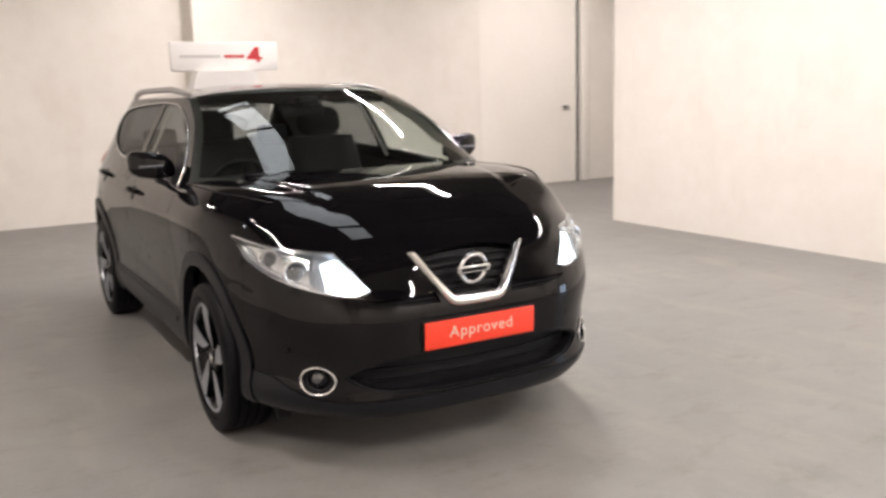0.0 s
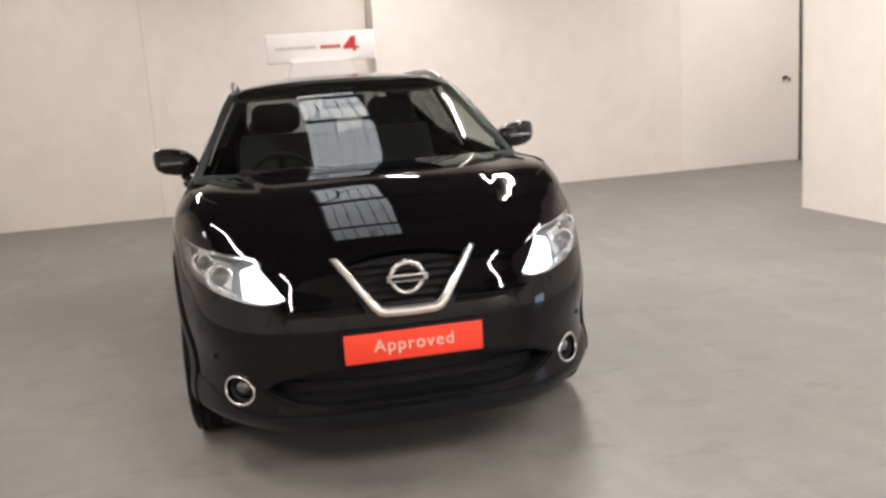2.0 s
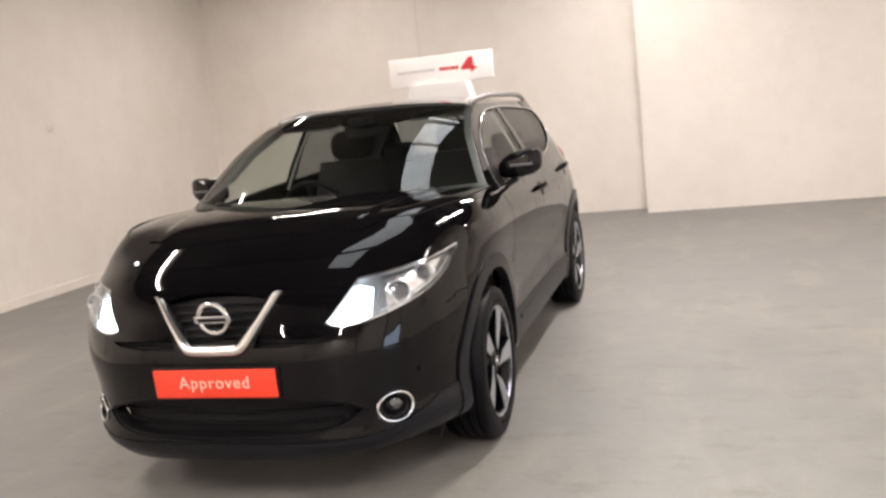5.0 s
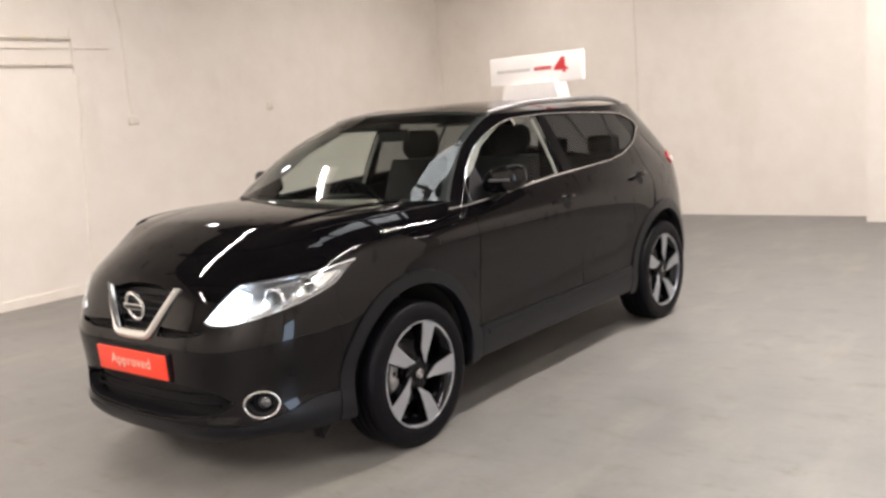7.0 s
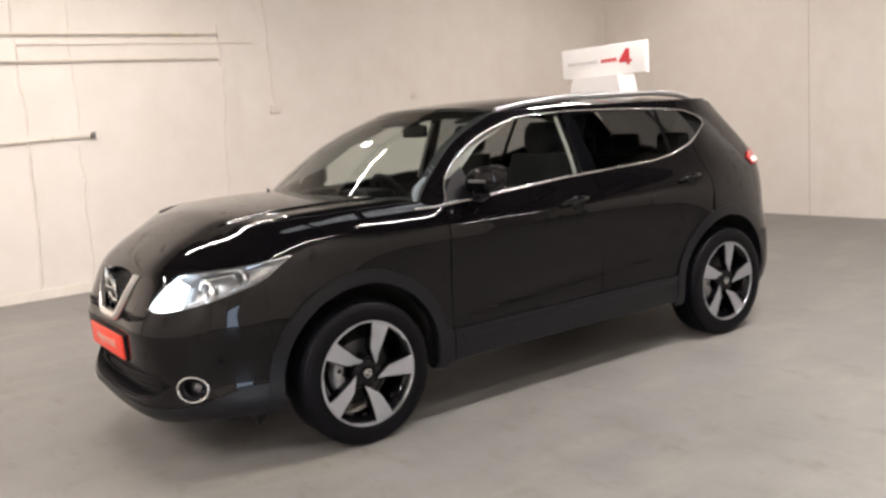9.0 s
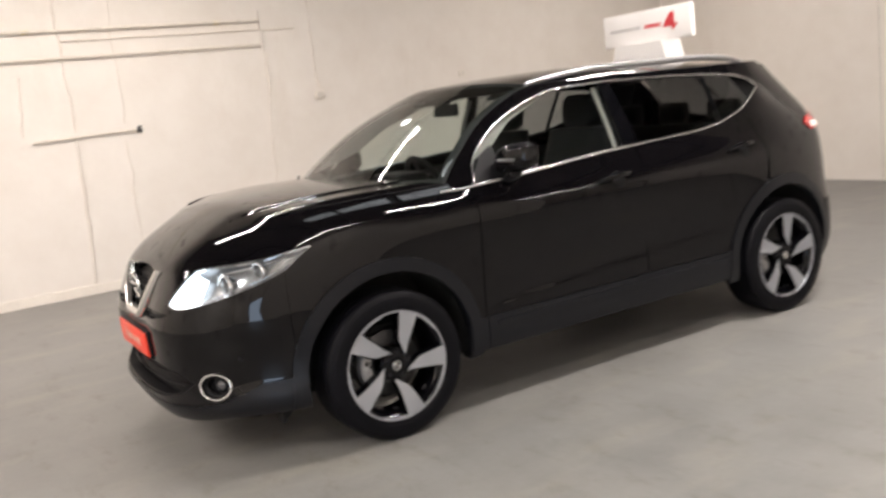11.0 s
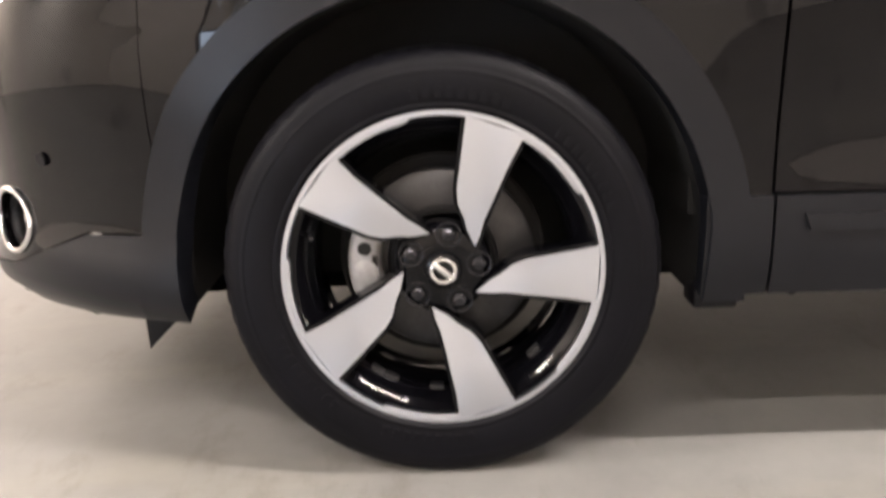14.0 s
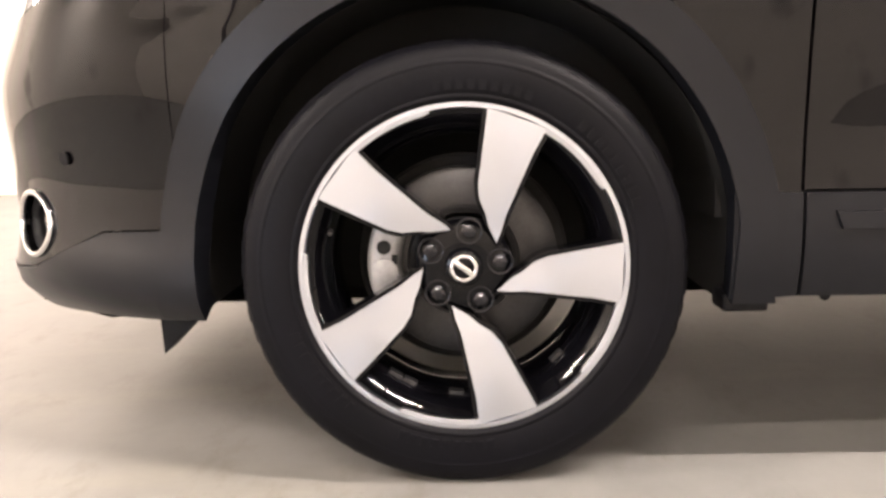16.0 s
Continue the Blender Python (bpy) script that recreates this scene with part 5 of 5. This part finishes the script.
def build_wheel(parent, spin):
    wheel = part("wheel", lathe([(-0.085, 0.232), (-0.080, 0.224), (-0.06, 0.205), (0.04, 0.202), (0.070, 0.217), (0.084, 0.229), (0.092, 0.2375), (0.095, 0.2415)], 72), GLOSS_BLACK, parent, "five-spoke alloy wheel with machined silver faces")
    part("rim_lip", lathe([(0.090, 0.2385), (0.1005, 0.2395), (0.1030, 0.2412), (0.1030, 0.2480), (0.099, 0.2503), (0.090, 0.2485)], 96), ALLOY, wheel, "machined silver rim edge")
    # tyre with a tread of grooves and blocks
    prof = [(0.085, 0.237), (0.098, 0.2445), (0.1050, 0.2515), (0.1092, 0.266), (0.1105, 0.285), (0.1092, 0.303), (0.1055, 0.317), (0.1005, 0.3275), (0.0930, 0.3345), (0.080, 0.3382), (0.0675, 0.3392), (0.066, 0.3310), (0.058, 0.3310), (0.0565, 0.3395), (0.0255, 0.3400),
            (0.0245, 0.3310), (0.0165, 0.3310), (0.0155, 0.3400)]
    full = prof + [(-a, r) for a, r in prof[::-1]]
    tyre = part("tyre", lathe(full, 120), RUBBER, wheel, "black rubber tyre")
    bm = bmesh.new()
    for k in range(60):
        for s in (1, -1):
            a = 6 * k
            q = [(0.0825 * s, 0.3378), (0.1008 * s, 0.3272)]
            v = [bm.verts.new(polar(a + e, r + 0.0013, x)) for (x, r) in q for e in (-1.75, 1.75)]
            w = [bm.verts.new(polar(a + e, r - 0.003, x)) for (x, r) in q for e in (-1.75, 1.75)]
            bm.faces.new((v[0], v[1], v[3], v[2]))
            bm.faces.new((v[0], v[2], w[2], w[0]))
            bm.faces.new((v[1], w[1], w[3], v[3]))
            bm.faces.new((v[2], v[3], w[3], w[2]))
    tagged(part("tread_edge", bm, RUBBER, tyre, smooth=False), kind="stuff")
    part("sidewall_rib", lathe([(0.1040, 0.2505), (0.1095, 0.2540), (0.1098, 0.2565), (0.1085, 0.2600)], 96), RUBBER, tyre)
    part("sidewall_ring", lathe([(0.1093, 0.3025), (0.1098, 0.3050), (0.1090, 0.3075), (0.1070, 0.3110)], 96), RUBBER, tyre)
    for a0 in (20, 68, 200, 248):          # raised, unreadable sidewall marks
        bm = bmesh.new()
        for k in range(9):
            a = a0 + k * 3.6
            v = [bm.verts.new(polar(a + e, r, 0.1112)) for r in (0.266, 0.282) for e in (0, 2.2)]
            w = [bm.verts.new(polar(a + e, r, 0.106)) for r in (0.266, 0.282) for e in (0, 2.2)]
            bm.faces.new((v[0], v[1], v[3], v[2]))
            for i, j in ((0, 1), (1, 3), (3, 2), (2, 0)):
                bm.faces.new((v[i], v[j], w[j], w[i]))
        tagged(part("sidewall_mark", bm, RUBBER, tyre, smooth=False), kind="stuff")
    for k in range(SPOKES):
        th = spin + 72 * k
        part("spoke", spoke_mesh(th, 0.0065, -0.0025, 0.050), GLOSS_BLACK, wheel, "gloss black spoke body")
        part("spoke_face", spoke_mesh(th, 0.0, 0.0, 0.004), ALLOY, wheel, "machined silver spoke face", bevel=0.0)
        rows = []
        for e in np.linspace(-11.0, -41.0, 11):
            d = 0.0055 if e > -39 else 0.0035
            rows.append([polar(th + e, r, x) for r, x in ((0.240, 0.088), (0.240 - d, 0.090), (0.240 - d, 0.1015), (0.2420, 0.1025))])
        part("rim_step", loft(rows, cap=True), ALLOY, wheel)
    # hub, nuts and cap
    part("hub", lathe([(0.0, 0.070), (0.055, 0.075), (0.074, 0.072), (0.080, 0.062), (0.081, 0.034), (0.078, 0.0)], 48), GLOSS_BLACK, wheel)
    for k in range(SPOKES):
        a = spin + 72 * k + 10
        c = polar(a, 0.0560, 0.0)
        bm = lathe([(0.060, 0.0125), (0.080, 0.0125), (0.084, 0.011), (0.086, 0.007), (0.0865, 0.0)], 6)
        bmesh.ops.translate(bm, vec=(0, c.y, c.z), verts=bm.verts)
        part("wheel_nut", bm, NUT_BLACK, wheel, smooth=False)
        bm = lathe([(0.082, 0.0175), (0.0825, 0.0185), (0.0822, 0.0205), (0.079, 0.021)], 20)
        bmesh.ops.translate(bm, vec=(0, c.y, c.z), verts=bm.verts)
        part("nut_seat", bm, NUT_BLACK, wheel)
    cap = part("centre_cap", lathe([(0.076, 0.029), (0.086, 0.0285), (0.0885, 0.025), (0.0895, 0.0)], 40), GLOSS_BLACK, wheel)
    bm = tube([polar(a, 0.0185, 0.0895) for a in np.linspace(0, 360, 28, endpoint=False)], 0.0034, 8, close=True, up=(1, 0, 0))
    part("cap_ring", bm, CHROME, cap)
    bm = boxed(0.088, -0.0215, -0.0042, 0.0925, 0.0215, 0.0042)
    bmesh.ops.rotate(bm, cent=(0, 0, 0), matrix=Matrix.Rotation(radians(-38), 3, "X"), verts=bm.verts)
    part("cap_bar", bm, CHROME, cap, bevel=0.001)
    v0 = polar(spin + 72 + 22.5, 0.212, 0.0)
    bm = tube([(0.055, v0.y, v0.z), (0.082, v0.y * 0.985, v0.z * 0.985)], [0.0045, 0.0035], 10)
    part("valve", bm, STEEL, wheel)
    for wa in (238, 245, 266, 314):
        w = polar(wa, 0.206, 0.0)
        bm = boxed(0.030, -0.011, -0.003, 0.058, 0.011, 0.003)
        bmesh.ops.rotate(bm, cent=(0, 0, 0), matrix=Matrix.Rotation(radians(wa + 90), 3, "X"), verts=bm.verts)
        bmesh.ops.translate(bm, vec=(0, w.y, w.z), verts=bm.verts)
        part("balance_weight", bm, STEEL, wheel)
    # brake
    disc = part("brake_disc", lathe([(0.010, 0.075), (0.020, 0.078), (0.022, 0.085), (0.012, 0.090), (0.0125, 0.148), (0.010, 0.150), (-0.012, 0.150)], 64), STEEL, wheel, "grey brake disc")
    rows = []
    for x, r0, r1 in ((-0.02, 0.098, 0.150), (0.028, 0.098, 0.152), (0.040, 0.104, 0.150), (0.044, 0.112, 0.143)):
        rows.append([polar(a, r, x) for a, r in [(152 + 5 * k, r0) for k in range(12)] + [(207 - 5 * k, r1) for k in range(12)]])
    cal = part("brake_caliper", loft(rows, close=True, cap=True), CALIPER, wheel, "grey iron brake caliper")
    bm = lathe([(0.03, 0.021), (0.046, 0.021), (0.048, 0.017), (0.0485, 0.0)], 24)
    c = polar(186, 0.124, 0)
    bmesh.ops.translate(bm, vec=(0, c.y, c.z), verts=bm.verts)
    part("piston_boss", bm, CALIPER, cal)
    bm = lathe([(0.0435, 0.0), (0.0455, 0.0), (0.0455, 0.0105), (0.0435, 0.0115)], 20)
    c = polar(168, 0.127, 0)
    bmesh.ops.translate(bm, vec=(0, c.y, c.z), verts=bm.verts)
    part("caliper_bolt", bm, UNDER, cal)
    part("caliper_slot", loft([[polar(a, r, x) for r, x in ((0.104, 0.0425), (0.104, 0.0452), (0.113, 0.0458), (0.113, 0.043))] for a in np.linspace(172, 192, 6)], cap=True), UNDER, cal)
    part("backplate", lathe([(-0.03, 0.0), (-0.03, 0.165), (-0.025, 0.17), (-0.02, 0.165)], 40), UNDER, wheel)
    part("hub_carrier", lathe([(-0.16, 0.05), (-0.03, 0.06), (0.01, 0.075)], 24), UNDER, wheel)
    return wheel


HUB_X, HUB_Z = 0.7785, 0.3385
first = build_wheel(car, 70.5)
first.matrix_basis = pose(HUB_X, 0, HUB_Z)
for x, y, rx, rz in ((HUB_X, AXLES[1], 14, 0), (-HUB_X, 0.0, 20, 180), (-HUB_X, AXLES[1], -33, 180)):
    copy_thing(first, pose(x, y, HUB_Z) @ pose(0, 0, 0, 0, 0, rz) @ pose(0, 0, 0, rx, 0, 0))

# ---------------------------------------------------------------- cabin fittings, parts of the car
part("dashboard", loft([[(x, 0.44, 0.98), (x, 0.50, 1.035 - 0.02 * abs(x)), (x, 0.72, 1.040 - 0.03 * abs(x)), (x, 0.86, 1.0 - 0.02 * abs(x)), (x, 0.90, 0.90), (x, 0.86, 0.70), (x, 0.78, 0.5)] for x in np.linspace(-0.74, 0.74, 19)]), DARK, car, "black dashboard")
part("instrument_hood", rounded(-0.55, 0.70, 1.0, -0.20, 0.90, 1.075, 0.03), DARK, car)
sw = pose(-0.37, 0.98, 0.985, -64, 0, 0)
wheel_ring = [sw @ Vector((0.182 * math.cos(a), 0.182 * math.sin(a), 0)) for a in np.linspace(0, 2 * math.pi, 40, endpoint=False)]
steer = part("steering_wheel", tube(wheel_ring, 0.016, 10, close=True, up=sw.to_3x3() @ Vector((0, 0, 1))), DARK, car, "black steering wheel")
bm = rounded(-0.07, -0.06, -0.03, 0.07, 0.06, 0.03, 0.02)
for x0, x1, y0, y1 in ((-0.17, -0.05, -0.018, 0.018), (0.05, 0.17, -0.018, 0.018), (-0.02, 0.02, -0.17, -0.04)):
    boxed(x0, y0, -0.012, x1, y1, 0.008, bm)
bmesh.ops.transform(bm, matrix=sw, verts=bm.verts)
part("steering_hub", bm, DARK, steer)
for sx in (0.36, -0.36):
    seat = part("front_seat", rounded(sx - 0.25, 0.98, 0.44, sx + 0.25, 1.50, 0.62, 0.05), CLOTH, car, "dark cloth front seat")
    rows = []
    for k in np.linspace(0, 1, 9):
        y, z, w, d = 1.38 + 0.20 * k, 0.56 + 0.67 * k, 0.26 - 0.04 * k ** 3, 0.080 - 0.020 * k
        rows.append([(sx + w * math.copysign(abs(math.cos(a)) ** 0.5, math.cos(a)), y + d * math.copysign(abs(math.sin(a)) ** 0.7, math.sin(a)), z) for a in np.linspace(0, 2 * math.pi, 24, endpoint=False)])
    part("backrest", loft(rows, close=True, cap=True), CLOTH, seat)
    rows = []
    for k in np.linspace(0, 1, 7):
        w = 0.150 * (1 - (2 * k - 1) ** 4 * 0.35)
        rows.append([(sx + w * math.copysign(abs(math.cos(a)) ** 0.6, math.cos(a)), 1.60 + 0.02 * k + 0.055 * math.sin(a), 1.235 + 0.180 * k) for a in np.linspace(0, 2 * math.pi, 20, endpoint=False)])
    part("headrest", loft(rows, close=True, cap=True), CLOTH, seat)
    for px in (-0.06, 0.06):
        part("headrest_post", tube([(sx + px, 1.585, 1.20), (sx + px, 1.60, 1.25)], 0.006, 8), CHROME, seat)
bench = part("rear_seat", rounded(-0.66, 2.02, 0.46, 0.66, 2.50, 0.66, 0.05), CLOTH, car, "dark cloth rear bench")
bm = rounded(-0.66, -0.06, 0.0, 0.66, 0.06, 0.60, 0.05)
bmesh.ops.transform(bm, matrix=pose(0, 2.52, 0.56, -16, 0, 0), verts=bm.verts)
part("backrest", bm, CLOTH, bench)
for x in (-0.42, 0.0, 0.42):
    part("headrest", rounded(x - 0.115, 2.66, 1.14, x + 0.115, 2.75, 1.28, 0.04), CLOTH, bench)
mir = part("inside_mirror", rounded(-0.12, 0.925, 1.375, 0.12, 0.95, 1.445, 0.012), DARK, car, "black inside mirror")
part("mirror_stem", tube([(0, 0.94, 1.44), (0, 0.90, 1.48)], 0.012, 8), DARK, mir)
part("sensor_box", rounded(-0.06, 0.84, 1.445, 0.06, 0.94, 1.485, 0.01), DARK, mir)
for sx in (0.40, -0.40):
    bm = rounded(sx - 0.17, -0.075, -0.008, sx + 0.17, 0.075, 0.008, 0.006)
    bmesh.ops.transform(bm, matrix=pose(0, 1.13, 1.462, 12, 0, 0), verts=bm.verts)
    part("sun_visor", bm, LINING, car)
part("cabin_floor", boxed(-0.72, 0.45, 0.33, 0.72, 2.6, 0.36), CLOTH, car, smooth=False)
part("console", rounded(-0.11, 0.85, 0.36, 0.11, 1.75, 0.66, 0.03), DARK, car)

# ---------------------------------------------------------------- sign on the car's roof
sign_y = 2.49
sign = tagged(part("roof_sign", boxed(-0.285, sign_y - 0.015, 1.638, 0.490, sign_y + 0.015, 1.842), SIGN_WHITE, None, bevel=0.006), "white board sign with red numeral, standing on the car roof", "sign")
foot = prism([(-0.165, 1.490), (0.335, 1.490), (0.295, 1.640), (-0.115, 1.640)], 0.16, Matrix.Translation((0, sign_y - 0.08, 0)))
part("foot", foot, SIGN_WHITE, sign, smooth=False, bevel=0.006)
fy = sign_y - 0.0165


def strokes(name, boxes, mat, label=""):
    bm = bmesh.new()
    for x0, z0, x1, z1 in boxes:
        boxed(x0, fy - 0.001, z0, x1, fy + 0.002, z1, bm)
    return tagged(part(name, bm, mat, sign, "", smooth=False), label, kind="stuff")


bm = prism([(0.330, 1.700), (0.352, 1.700), (0.352, 1.805), (0.322, 1.805), (0.262, 1.735), (0.262, 1.718), (0.330, 1.718)], 0.003, Matrix.Translation((0, fy - 0.001, 0)))
part("numeral", bm, RED_INK, sign, "red numeral", smooth=False)
strokes("print", [(0.352, 1.718, 0.375, 1.735)] + [(0.10 + 0.024 * k, 1.728, 0.118 + 0.024 * k, 1.752) for k in range(6)], RED_INK, "red small print")
strokes("pale_print", [(-0.22 + 0.026 * k, 1.730, -0.20 + 0.026 * k, 1.750) for k in range(11)], GREY_INK, "pale grey small print")
sign.matrix_basis = pose(-0.074, 0, 0.040)
